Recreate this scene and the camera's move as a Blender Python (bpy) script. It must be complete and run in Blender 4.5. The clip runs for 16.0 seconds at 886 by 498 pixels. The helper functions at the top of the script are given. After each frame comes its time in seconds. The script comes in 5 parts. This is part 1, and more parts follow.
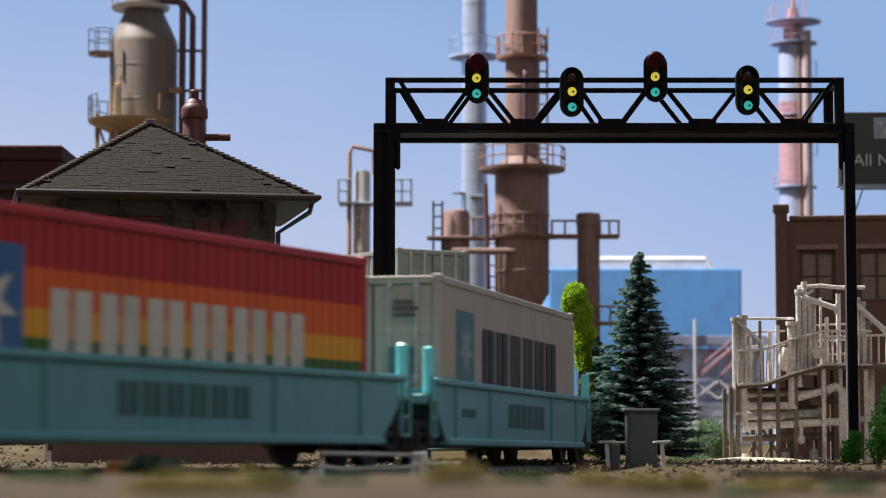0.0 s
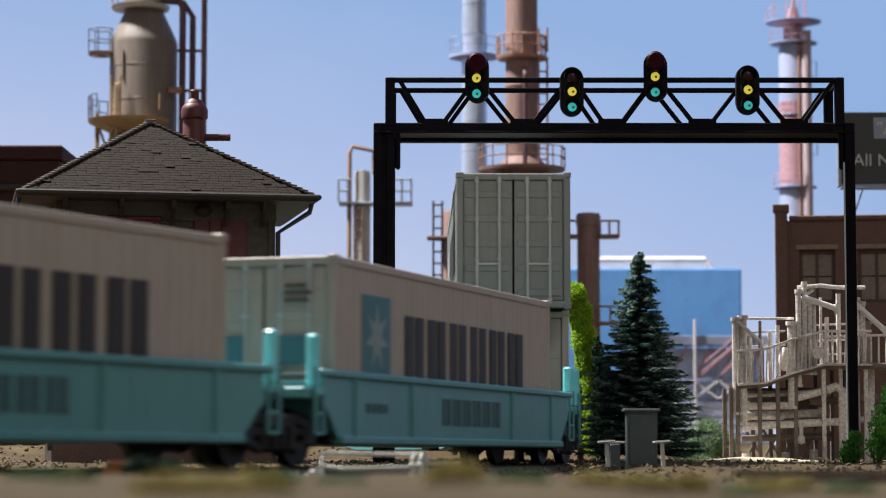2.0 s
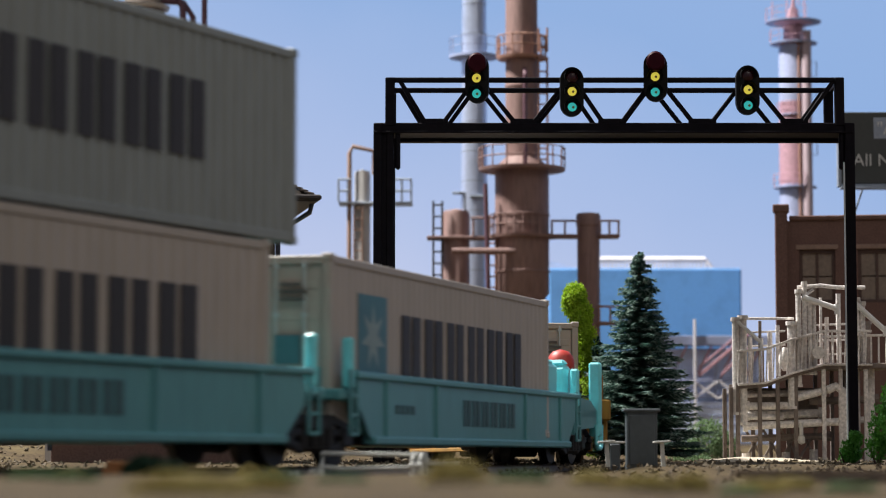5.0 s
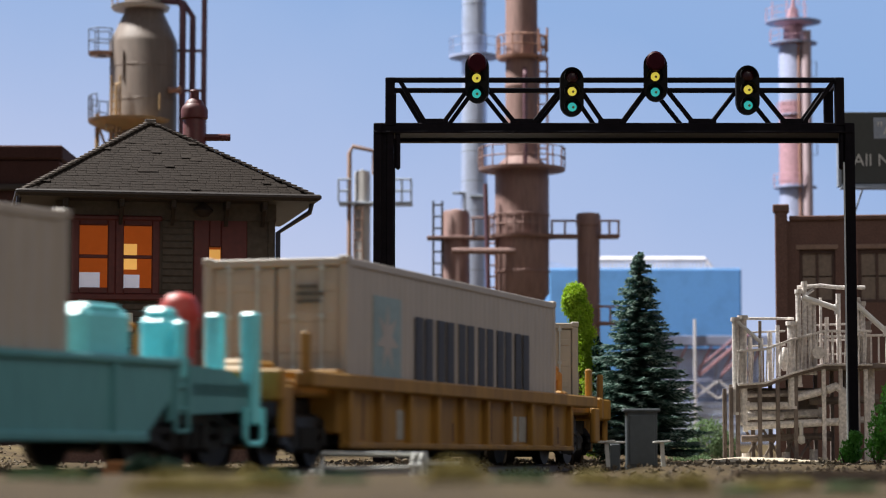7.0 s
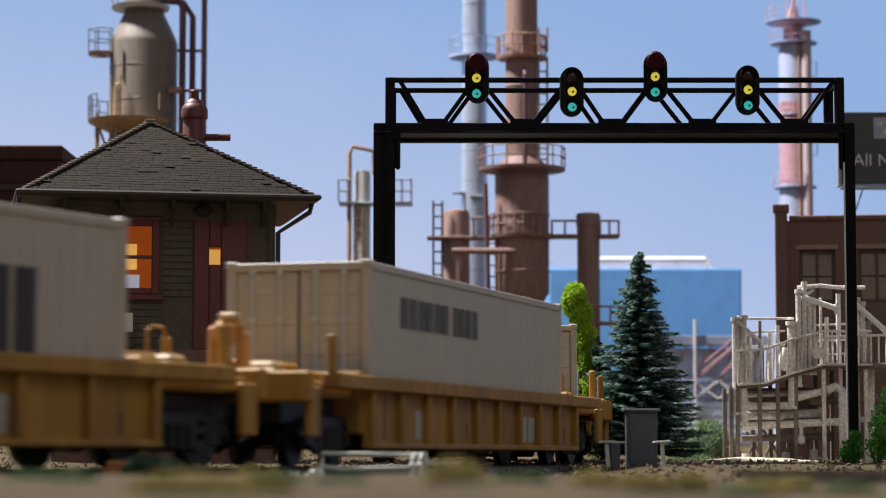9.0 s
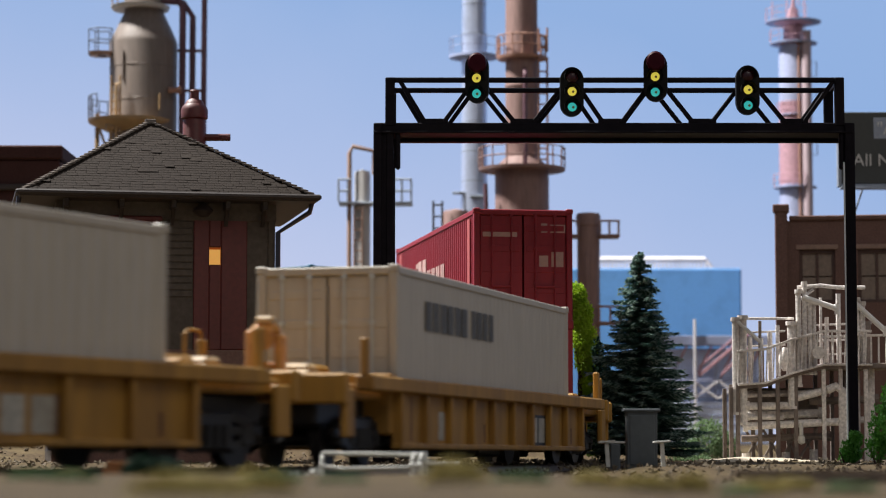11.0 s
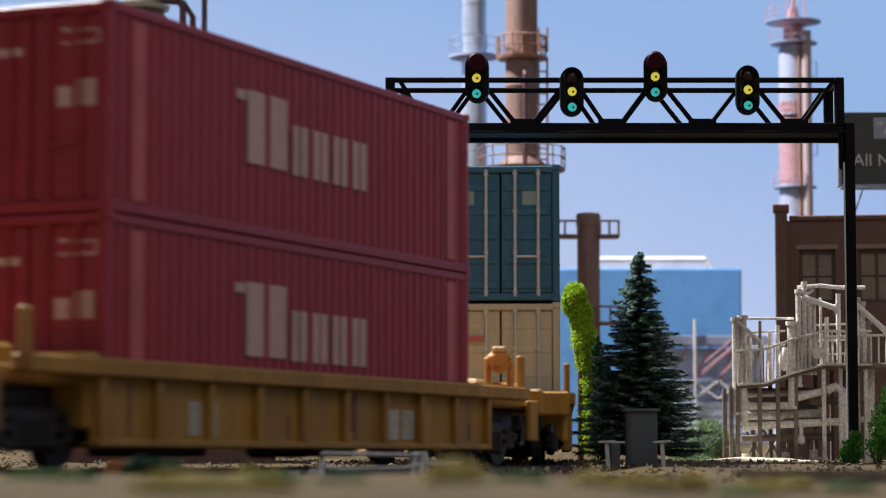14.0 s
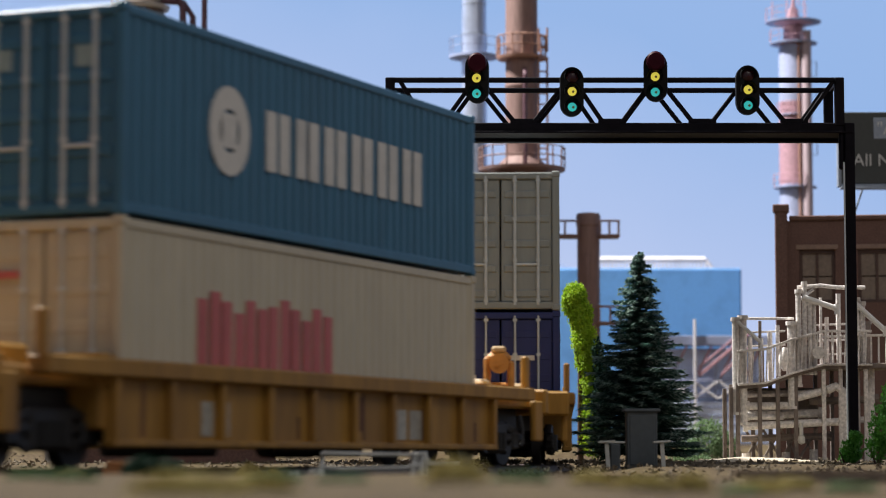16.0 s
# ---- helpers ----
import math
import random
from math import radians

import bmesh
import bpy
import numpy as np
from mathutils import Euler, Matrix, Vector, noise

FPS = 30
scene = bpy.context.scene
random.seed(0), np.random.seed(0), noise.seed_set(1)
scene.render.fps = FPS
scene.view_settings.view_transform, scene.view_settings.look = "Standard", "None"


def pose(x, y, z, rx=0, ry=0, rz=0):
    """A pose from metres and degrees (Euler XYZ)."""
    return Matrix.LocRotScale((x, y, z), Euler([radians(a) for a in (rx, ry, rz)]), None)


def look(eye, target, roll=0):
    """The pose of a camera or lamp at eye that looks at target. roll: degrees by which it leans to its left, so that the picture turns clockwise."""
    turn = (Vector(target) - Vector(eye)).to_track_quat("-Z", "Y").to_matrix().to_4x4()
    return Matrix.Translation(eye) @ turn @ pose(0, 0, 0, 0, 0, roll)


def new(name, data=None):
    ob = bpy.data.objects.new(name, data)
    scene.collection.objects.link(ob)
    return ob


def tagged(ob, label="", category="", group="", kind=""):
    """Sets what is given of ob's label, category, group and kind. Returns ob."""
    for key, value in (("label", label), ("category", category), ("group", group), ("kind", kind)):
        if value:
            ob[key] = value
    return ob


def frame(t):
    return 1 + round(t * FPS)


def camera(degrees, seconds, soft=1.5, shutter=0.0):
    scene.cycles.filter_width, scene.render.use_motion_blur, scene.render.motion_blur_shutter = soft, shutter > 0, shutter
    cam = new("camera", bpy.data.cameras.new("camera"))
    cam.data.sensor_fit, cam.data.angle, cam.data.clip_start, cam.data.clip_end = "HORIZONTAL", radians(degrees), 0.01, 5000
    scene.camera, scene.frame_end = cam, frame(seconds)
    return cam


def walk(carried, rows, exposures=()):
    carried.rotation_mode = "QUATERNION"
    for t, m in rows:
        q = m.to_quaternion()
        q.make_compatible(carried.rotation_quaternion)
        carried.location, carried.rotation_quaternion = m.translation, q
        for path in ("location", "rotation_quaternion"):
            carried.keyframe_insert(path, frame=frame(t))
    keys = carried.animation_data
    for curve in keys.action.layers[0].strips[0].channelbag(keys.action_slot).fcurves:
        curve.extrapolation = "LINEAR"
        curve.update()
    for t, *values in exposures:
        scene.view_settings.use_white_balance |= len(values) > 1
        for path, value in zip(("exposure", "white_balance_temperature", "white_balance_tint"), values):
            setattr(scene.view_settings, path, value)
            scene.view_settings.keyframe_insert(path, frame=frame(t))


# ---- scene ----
K = 1 / 87.1  # a scale model railway: sizes below are written in metres of the prototype, times K
CAM = (0.0, 0.0, 0.15)
cam = camera(20.37, 16.0, soft=1.1, shutter=0.6)
cam.data.dof.use_dof = True
cam.data.dof.focus_distance = 58 * K
cam.data.dof.aperture_fstop = 50
CAMPOSE = pose(CAM[0] * K, CAM[1] * K, CAM[2] * K, 90 + 4.83, 0, 0)
walk(cam, [(0.0, CAMPOSE), (16.0, CAMPOSE)], exposures=[(0.0, -0.02), (2.5, 0.0), (4.0, 0.0), (6.5, 0.0), (9.0, -0.02), (11.5, 0.0), (13.0, 0.02), (14.0, 0.06), (15.5, 0.13), (16.0, 0.1)])

# ---- light: a bright lamp over the rear left of the layout, a softer one over the front, room light ----
world = bpy.data.worlds.new("room_light")
scene.world = world
world.use_nodes = True
world.node_tree.nodes["Background"].inputs[0].default_value = (0.70, 0.72, 0.84, 1)
world.node_tree.nodes["Background"].inputs[1].default_value = 0.24


def area_lamp(name, eye, target, size, watts, color):
    d = bpy.data.lights.new(name, "AREA")
    d.shape, d.size, d.energy, d.color = "DISK", size * K, watts, color
    ob = new(name, d)
    ob.matrix_world = look([c * K for c in eye], [c * K for c in target])
    return ob


area_lamp("ceiling_lamp_left", (-60, 94, 112), (0, 64, 2), 18, 68, (1.0, 0.97, 0.93))
area_lamp("ceiling_lamp_front", (34, -8, 66), (4, 56, 2), 40, 1.38, (1.0, 0.92, 0.81))


# ---- mesh helpers ----
class Geo:
    """Collects vertices and faces, in prototype metres."""

    def __init__(self):
        self.v, self.f = [], []

    def add(self, verts, faces, m=None):
        n = len(self.v)
        self.v += [tuple(m @ Vector(p)) for p in verts] if m is not None else [tuple(p) for p in verts]
        self.f += [tuple(i + n for i in f) for f in faces]
        return self

    def box(self, x0, x1, y0, y1, z0, z1, c=0.0, m=None):
        if c <= 0:
            v = [(x, y, z) for x in (x0, x1) for y in (y0, y1) for z in (z0, z1)]
            f = [(0, 1, 3, 2), (4, 6, 7, 5), (0, 4, 5, 1), (2, 3, 7, 6), (0, 2, 6, 4), (1, 5, 7, 3)]
            return self.add(v, f, m)
        c = min(c, (x1 - x0) * .45, (y1 - y0) * .45, (z1 - z0) * .45)
        v, ix = [], {}
        for i, x in enumerate((x0, x1)):
            for j, y in enumerate((y0, y1)):
                for k, z in enumerate((z0, z1)):
                    a, b, d = (c, -c)[i], (c, -c)[j], (c, -c)[k]
                    for ax, p in enumerate(((x, y + b, z + d), (x + a, y, z + d), (x + a, y + b, z))):
                        ix[i, j, k, ax] = len(v)
                        v.append(p)
        f = []
        for s in (0, 1):
            q = [(0, 0), (0, 1), (1, 1), (1, 0)]
            q = q if s == 0 else q[::-1]
            f.append(tuple(ix[s, a, b, 0] for a, b in q))
            f.append(tuple(ix[b, s, a, 1] for a, b in q))
            f.append(tuple(ix[a, b, s, 2] for a, b in q))
        for a in (0, 1):
            for b in (0, 1):
                f.append((ix[a, b, 0, 0], ix[a, b, 1, 0], ix[a, b, 1, 1], ix[a, b, 0, 1]))
                f.append((ix[a, 0, b, 0], ix[a, 1, b, 0], ix[a, 1, b, 2], ix[a, 0, b, 2]))
                f.append((ix[0, a, b, 1], ix[1, a, b, 1], ix[1, a, b, 2], ix[0, a, b, 2]))
                for d in (0, 1):
                    f.append((ix[a, b, d, 0], ix[a, b, d, 1], ix[a, b, d, 2]))
        return self.add(v, f, m)

    def cyl(self, p0, p1, r0, r1=None, n=12, cap=True):
        r1 = r0 if r1 is None else r1
        p0, p1 = Vector(p0), Vector(p1)
        q = (p1 - p0).to_track_quat("Z", "Y")
        v = []
        for p, r in ((p0, r0), (p1, r1)):
            for i in range(n):
                a = math.tau * i / n
                v.append(p + q @ Vector((r * math.cos(a), r * math.sin(a), 0)))
        f = [(i, (i + 1) % n, n + (i + 1) % n, n + i) for i in range(n)]
        if cap:
            f += [tuple(range(n))[::-1], tuple(range(n, 2 * n))]
        return self.add(v, f)

    def lathe(self, prof, x, y, n=24, a0=0.0, a1=360.0):
        full = a1 - a0 >= 359.9
        m = n if full else n + 1
        v, f = [], []
        for r, z in prof:
            for i in range(m):
                a = radians(a0 + (a1 - a0) * i / n)
                v.append((x + r * math.cos(a), y + r * math.sin(a), z))
        for k in range(len(prof) - 1):
            for i in range(n):
                j = (i + 1) % m
                f.append((k * m + i, k * m + j, (k + 1) * m + j, (k + 1) * m + i))
        return self.add(v, f)

    def tube(self, pts, r, n=6):
        """A bent tube through all the points."""
        pts = [Vector(p) for p in pts]
        v, f = [], []
        for i, p in enumerate(pts):
            a, b = pts[max(i - 1, 0)], pts[min(i + 1, len(pts) - 1)]
            d = (b - a).normalized()
            ref = Vector((0, 1, 0)) if abs(d.y) < .9 else Vector((1, 0, 0))
            e1 = d.cross(ref).normalized()
            e2 = d.cross(e1)
            v += [p + e1 * r * math.cos(math.tau * k / n) + e2 * r * math.sin(math.tau * k / n) for k in range(n)]
        for i in range(len(pts) - 1):
            f += [(i * n + k, i * n + (k + 1) % n, (i + 1) * n + (k + 1) % n, (i + 1) * n + k) for k in range(n)]
        f += [tuple(range(n))[::-1], tuple(range((len(pts) - 1) * n, len(pts) * n))]
        return self.add(v, f)

    def bar(self, p0, p1, w, h=None):
        """A square bar from p0 to p1."""
        p0, p1 = Vector(p0), Vector(p1)
        q = (p1 - p0).to_track_quat("Z", "Y")
        m = Matrix.Translation(p0) @ q.to_matrix().to_4x4()
        h = w if h is None else h
        return self.box(-w / 2, w / 2, -h / 2, h / 2, 0, (p1 - p0).length, min(w, h) * .12, m)

    def sheet(self, fn, nu, nv):
        v = [fn(i / nu, j / nv) for j in range(nv + 1) for i in range(nu + 1)]
        w = nu + 1
        return self.add(v, [(j * w + i, j * w + i + 1, (j + 1) * w + i + 1, (j + 1) * w + i) for j in range(nv) for i in range(nu)])


def mesh_of(name, g, material, smooth=35):
    me = bpy.data.meshes.new(name)
    me.from_pydata([(x * K, y * K, z * K) for x, y, z in g.v], [], g.f)
    if material:
        me.materials.append(material)
    if smooth:
        me.shade_smooth()
        me.set_sharp_from_angle(angle=radians(smooth))
    me.update()
    return me


def part(name, g, material, parent, label="", smooth=35, kind=""):
    """One mesh object under a thing or under a part."""
    ob = new(name, mesh_of(name, g, material, smooth) if isinstance(g, Geo) else g)
    ob.parent = parent
    return tagged(ob, label=label, kind=kind)


def at(x, y, z, rx=0, ry=0, rz=0):
    return pose(x * K, y * K, z * K, rx, ry, rz)


def thing(name, m, label, category, group="", kind=""):
    ob = new(name)
    ob.empty_display_size = 0.005
    ob.matrix_world = m
    return tagged(ob, label, category, group, kind)


def solo(name, g, material, m, label, category="", group="", kind="", smooth=35):
    ob = new(name, mesh_of(name, g, material, smooth))
    ob.matrix_world = m
    return tagged(ob, label, category, group, kind)


def words(name, text, height, material, parent, m):
    """Lettering with the built-in font, as a mesh under its thing."""
    cu = bpy.data.curves.new(name, "FONT")
    cu.body, cu.size, cu.extrude, cu.align_x = text, height * K * 1.38, 0.006 * K, "LEFT"
    tmp = new("tmp", cu)
    me = bpy.data.meshes.new_from_object(tmp.evaluated_get(bpy.context.evaluated_depsgraph_get()))
    bpy.data.objects.remove(tmp)
    me.materials.clear()
    me.materials.append(material)
    ob = new(name, me)
    ob.parent = parent
    ob.matrix_basis = m
    return ob


# ---- materials ----
def mat(name, color, rough=0.6, metal=0.0, vary=0.18, grain=2.0, dirt=None, dirt_amount=0.35, bump=0.15, streak=False, emit=None, glow=0.0):
    m = bpy.data.materials.new(name)
    m.use_nodes = True
    nt = m.node_tree
    b = nt.nodes["Principled BSDF"]
    L = nt.links.new
    co = nt.nodes.new("ShaderNodeTexCoord")
    mp = nt.nodes.new("ShaderNodeMapping")
    s = 87.1
    mp.inputs["Scale"].default_value = (s, s, s * (0.18 if streak else 1))
    L(co.outputs["Object"], mp.inputs[0])
    fine, big = nt.nodes.new("ShaderNodeTexNoise"), nt.nodes.new("ShaderNodeTexNoise")
    fine.inputs["Scale"].default_value, fine.inputs["Detail"].default_value = grain * 4, 6
    big.inputs["Scale"].default_value, big.inputs["Detail"].default_value = grain * .45, 5
    for n in (fine, big):
        L(mp.outputs[0], n.inputs["Vector"])
    c = Vector(color)
    dc = Vector(dirt) if dirt else c * 0.55
    r1 = nt.nodes.new("ShaderNodeValToRGB")
    r1.color_ramp.elements[0].color = (*(c * (1 - vary)), 1)
    r1.color_ramp.elements[1].color = (*(c * (1 + vary * .7)), 1)
    r1.color_ramp.elements[0].position, r1.color_ramp.elements[1].position = .3, .7
    L(fine.outputs[0], r1.inputs[0])
    r2 = nt.nodes.new("ShaderNodeValToRGB")
    r2.color_ramp.elements[0].position, r2.color_ramp.elements[1].position = .48, .72
    r2.color_ramp.elements[1].color = (dirt_amount,) * 3 + (1,)
    L(big.outputs[0], r2.inputs[0])
    mx = nt.nodes.new("ShaderNodeMix")
    mx.data_type = "RGBA"
    L(r2.outputs[0], mx.inputs[0])
    L(r1.outputs[0], mx.inputs[6])
    mx.inputs[7].default_value = (*dc, 1)
    L(mx.outputs[2], b.inputs["Base Color"])
    b.inputs["Roughness"].default_value, b.inputs["Metallic"].default_value = rough, metal
    if bump:
        bp = nt.nodes.new("ShaderNodeBump")
        bp.inputs["Strength"].default_value, bp.inputs["Distance"].default_value = bump, 0.03 / 87.1
        L(fine.outputs[0], bp.inputs["Height"])
        L(bp.outputs[0], b.inputs["Normal"])
    if emit:
        b.inputs["Emission Color"].default_value = (*emit, 1)
        b.inputs["Emission Strength"].default_value = glow
    return m


M = {}
M["grey"] = mat("grey_container_paint", (.265, .29, .28), .55, vary=.08, streak=True, dirt=(.2, .2, .17))
M["tan"] = mat("pale_grey_container_paint", (.445, .39, .335), .55, vary=.07, streak=True, dirt=(.36, .31, .24))
M["tan2"] = mat("cream_container_paint", (.465, .425, .355), .55, vary=.07, streak=True, dirt=(.38, .35, .28))
M["beige"] = mat("beige_container_paint", (.51, .455, .33), .55, vary=.08, streak=True, dirt=(.4, .34, .24))
M["red"] = mat("red_container_paint", (.28, .013, .026), .5, vary=.1, streak=True, dirt=(.2, .02, .03))
M["blue"] = mat("blue_container_paint", (.032, .130, .22), .5, vary=.1, streak=True, dirt=(.03, .08, .12))
M["navy"] = mat("navy_container_paint", (.015, .025, .12), .5, vary=.1, streak=True)
M["ruststain"] = mat("rust_stain", (.13, .055, .022), .8, vary=.3)
M["rb_red"] = mat("rainbow_red", (.42, .02, .025), .55, vary=.05)
M["rb_orange"] = mat("rainbow_orange", (.70, .13, .02), .55, vary=.05)
M["rb_yellow"] = mat("rainbow_yellow", (.75, .36, .03), .55, vary=.05)
M["rb_green"] = mat("rainbow_green", (.06, .16, .04), .55, vary=.05)
M["ink"] = mat("dark_lettering", (.035, .03, .03), .6, vary=.05)
M["white"] = mat("white_lettering", (.60, .58, .53), .6, vary=.06)
M["redfade"] = mat("faded_red_stripe", (.46, .10, .10), .6, vary=.1)
M["fadedwhite"] = mat("faded_pale_lettering", (.52, .34, .31), .6, vary=.12)
M["fadedlogo"] = mat("faded_logo_blue", (.27, .36, .36), .55, vary=.12)
M["dome"] = mat("bright_red_wheel", (.55, .05, .035), .5, vary=.1)
# Brighter copy of the turquoise paint: light caught by the posts is painted in.
M["cyan"] = mat("lit_turquoise_post_paint", (.22, .78, .84), .4, vary=.06)
M["pink"] = mat("red_lettering", (.50, .12, .11), .6, vary=.06)
M["logo_blue"] = mat("logo_blue", (.055, .18, .21), .5, vary=.05)
M["logo_deep"] = mat("logo_deep_blue", (.03, .13, .32), .5, vary=.05)
M["teal"] = mat("turquoise_car_paint", (.108, .325, .345), .45, vary=.1, streak=True, dirt=(.06, .22, .24))
M["yellow"] = mat("weathered_yellow_paint", (.345, .178, .025), .68, vary=.24, grain=1.4, streak=True, dirt=(.16, .08, .028), dirt_amount=.75)
M["standpaint"] = mat("orange_brake_stand_paint", (.58, .25, .04), .5, vary=.15, dirt=(.4, .2, .07))
M["sandy"] = mat("worn_sandy_paint", (.52, .38, .2), .6, vary=.15, dirt=(.35, .2, .08))
M["black"] = mat("black_underframe", (.008, .008, .009), .55, vary=.2)
M["wheel"] = mat("steel_wheel", (.014, .014, .016), .5, .2)
M["bar"] = mat("galvanised_bar", (.58, .62, .62), .4, .2, vary=.1)
M["gantry"] = mat("black_gantry_paint", (.006, .005, .008), .6, vary=.3, dirt=(.018, .013, .014))
M["shade"] = mat("maroon_signal_shade", (.04, .004, .010), .5, vary=.2)
# Hip tiles are much paler than the slates.
M["hiptile"] = mat("pale_hip_tiles", (.13, .11, .095), .75, vary=.35, grain=5, dirt=(.24, .22, .2))
M["head"] = mat("black_signal_head", (.012, .012, .012), .45, vary=.2)
M["lens_red"] = mat("dark_red_lens", (.03, .002, .005), .25, vary=.1)
M["lens_yellow"] = mat("lit_yellow_lens", (.8, .65, .05), .3, vary=.05, bump=0, emit=(.85, .72, .10), glow=.55)
M["lens_green"] = mat("lit_green_lens", (.05, .6, .55), .3, vary=.05, bump=0, emit=(.04, .52, .50), glow=.55)
M["bulb"] = mat("lamp_core", (.2, .17, .03), .4, vary=.1)
M["shingle"] = mat("slate_shingles", (.024, .0175, .0135), .8, vary=.45, grain=5, dirt=(.05, .04, .032), bump=.5)
M["siding"] = mat("grey_brown_siding", (.088, .074, .063), .75, vary=.2, dirt=(.07, .055, .042))
M["maroon"] = mat("maroon_trim", (.10, .018, .016), .55, vary=.2)
M["darktrim"] = mat("dark_eave_paint", (.03, .022, .02), .6, vary=.2)
# Pink brick, made paler to paint in the light on the left wall.
M["corner"] = mat("lit_pink_brick", (.46, .28, .25), .7, vary=.1)
# The wall glows by itself, in place of lamplight falling on it.
M["room"] = mat("glowing_orange_room_wall", (.6, .2, .04), .8, vary=.1, emit=(1.0, .19, .03), glow=.22)
M["roomlamp"] = mat("lit_window_lamp", (.9, .6, .2), .6, vary=.05, emit=(1.0, .50, .12), glow=.75)
# Paper with a faint glow of its own, standing in for room light.
M["notice"] = mat("glowing_paper_notice", (.75, .75, .85), .7, vary=.05, emit=(.8, .8, 1.0), glow=.25)
M["sign"] = mat("cream_sign_board", (.62, .60, .52), .6, vary=.08)
M["vessel"] = mat("khaki_vessel_paint", (.15, .122, .104), .6, vary=.16, streak=True, dirt=(.17, .115, .075))
M["rust"] = mat("rust_brown_steel", (.24, .15, .133), .7, vary=.18, streak=True, dirt=(.10, .04, .03), dirt_amount=.6)
M["rustlite"] = mat("rust_orange_steel", (.34, .19, .14), .7, vary=.2, dirt=(.2, .09, .06))
M["pipe"] = mat("brown_pipe_steel", (.26, .17, .13), .55, vary=.15)
M["ochre"] = mat("ochre_platform_steel", (.33, .22, .11), .6, vary=.15)
M["maroonpipe"] = mat("maroon_pipe", (.10, .045, .06), .5, vary=.15)
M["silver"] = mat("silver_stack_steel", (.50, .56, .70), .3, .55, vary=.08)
# Distance haze is mixed into the red, white and pink stack colours.
M["rw_red"] = mat("hazy_red_stack_paint", (.40, .23, .27), .6, vary=.2)
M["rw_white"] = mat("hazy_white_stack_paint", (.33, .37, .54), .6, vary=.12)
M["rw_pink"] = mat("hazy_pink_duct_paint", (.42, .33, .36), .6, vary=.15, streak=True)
M["brick"] = mat("brown_brick", (.165, .10, .085), .8, vary=.2, grain=5, dirt=(.11, .065, .058))
M["darkbrick"] = mat("dark_sooty_brick", (.055, .028, .026), .8, vary=.2, grain=5)
M["dirtywhite"] = mat("dirty_white_panel", (.42, .40, .34), .6, vary=.25, dirt=(.2, .16, .1), dirt_amount=.6)
M["column"] = mat("pale_grey_column", (.46, .45, .43), .6, vary=.1, streak=True)
M["fadedink"] = mat("faded_dark_lettering", (.11, .105, .095), .6, vary=.2)
M["tealink"] = mat("faint_dark_lettering", (.05, .115, .125), .6, vary=.15)
# Pale dust, brightened to paint in the pool of light on the yard.
M["lit_dust"] = mat("pale_dusty_lit_ground", (.55, .48, .37), .95, vary=.25, grain=4, dirt=(.3, .25, .17), dirt_amount=.6, bump=.5)
M["winglass"] = mat("dusty_window_glass", (.24, .185, .145), .45, vary=.2)
M["winframe"] = mat("brown_window_frame", (.09, .05, .04), .6)
M["billboard"] = mat("dark_grey_billboard", (.045, .05, .045), .5, vary=.1)
M["billtext"] = mat("pale_billboard_lettering", (.62, .62, .58), .6, vary=.05)
M["railblue"] = mat("blue_grey_rail_paint", (.10, .12, .17), .5, vary=.15)
M["galv"] = mat("galvanised_steel", (.30, .34, .40), .5, .3, vary=.15)
# Far colours with the distance haze painted in, paler and bluer.
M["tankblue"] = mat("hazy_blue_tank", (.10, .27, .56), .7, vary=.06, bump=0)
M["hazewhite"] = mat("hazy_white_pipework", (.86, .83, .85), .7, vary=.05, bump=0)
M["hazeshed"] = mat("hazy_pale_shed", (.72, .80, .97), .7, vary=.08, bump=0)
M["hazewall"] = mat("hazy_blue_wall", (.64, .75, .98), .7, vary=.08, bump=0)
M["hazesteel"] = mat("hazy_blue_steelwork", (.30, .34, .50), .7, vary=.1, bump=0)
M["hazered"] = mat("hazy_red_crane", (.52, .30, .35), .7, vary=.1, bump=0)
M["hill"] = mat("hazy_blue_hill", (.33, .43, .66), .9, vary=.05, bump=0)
M["rackw"] = mat("bleached_pipework", (.78, .73, .68), .65, vary=.3, grain=3.2, dirt=(.24, .18, .15), dirt_amount=.6)
M["rackarm"] = mat("white_loading_arm_paint", (.86, .84, .80), .55, vary=.08)
M["rackd"] = mat("grey_brown_steelwork", (.20, .16, .135), .7, vary=.25, dirt=(.1, .07, .06))
M["needle"] = mat("blue_green_needles", (.062, .140, .108), .7, vary=.5, grain=6, dirt=(.14, .22, .18), dirt_amount=.5, bump=0)
M["needletip"] = mat("pale_dusted_needle_tips", (.30, .42, .37), .7, vary=.4, grain=6, dirt=(.5, .56, .5), dirt_amount=.6, bump=0)
M["bark"] = mat("brown_bark", (.09, .055, .035), .85, vary=.3)
M["lime"] = mat("lime_green_leaves", (.36, .54, .03), .7, vary=.35, grain=6, dirt=(.10, .22, .02), bump=0)
M["leaf"] = mat("green_leaves", (.10, .32, .04), .6, vary=.35, grain=6, dirt=(.03, .12, .02), bump=0)
M["bush"] = mat("dull_green_scrub", (.19, .29, .14), .8, vary=.3, grain=6, bump=0)
M["darkbush"] = mat("dark_green_clump", (.012, .035, .02), .8, vary=.3, grain=6)
M["straw"] = mat("straw_yellow_clump", (.36, .30, .115), .85, vary=.3, grain=6, dirt=(.25, .22, .06))
M["ground"] = mat("brown_earth", (.074, .053, .030), .95, vary=.55, grain=2.2, dirt=(.135, .104, .052), dirt_amount=.85, bump=.6)
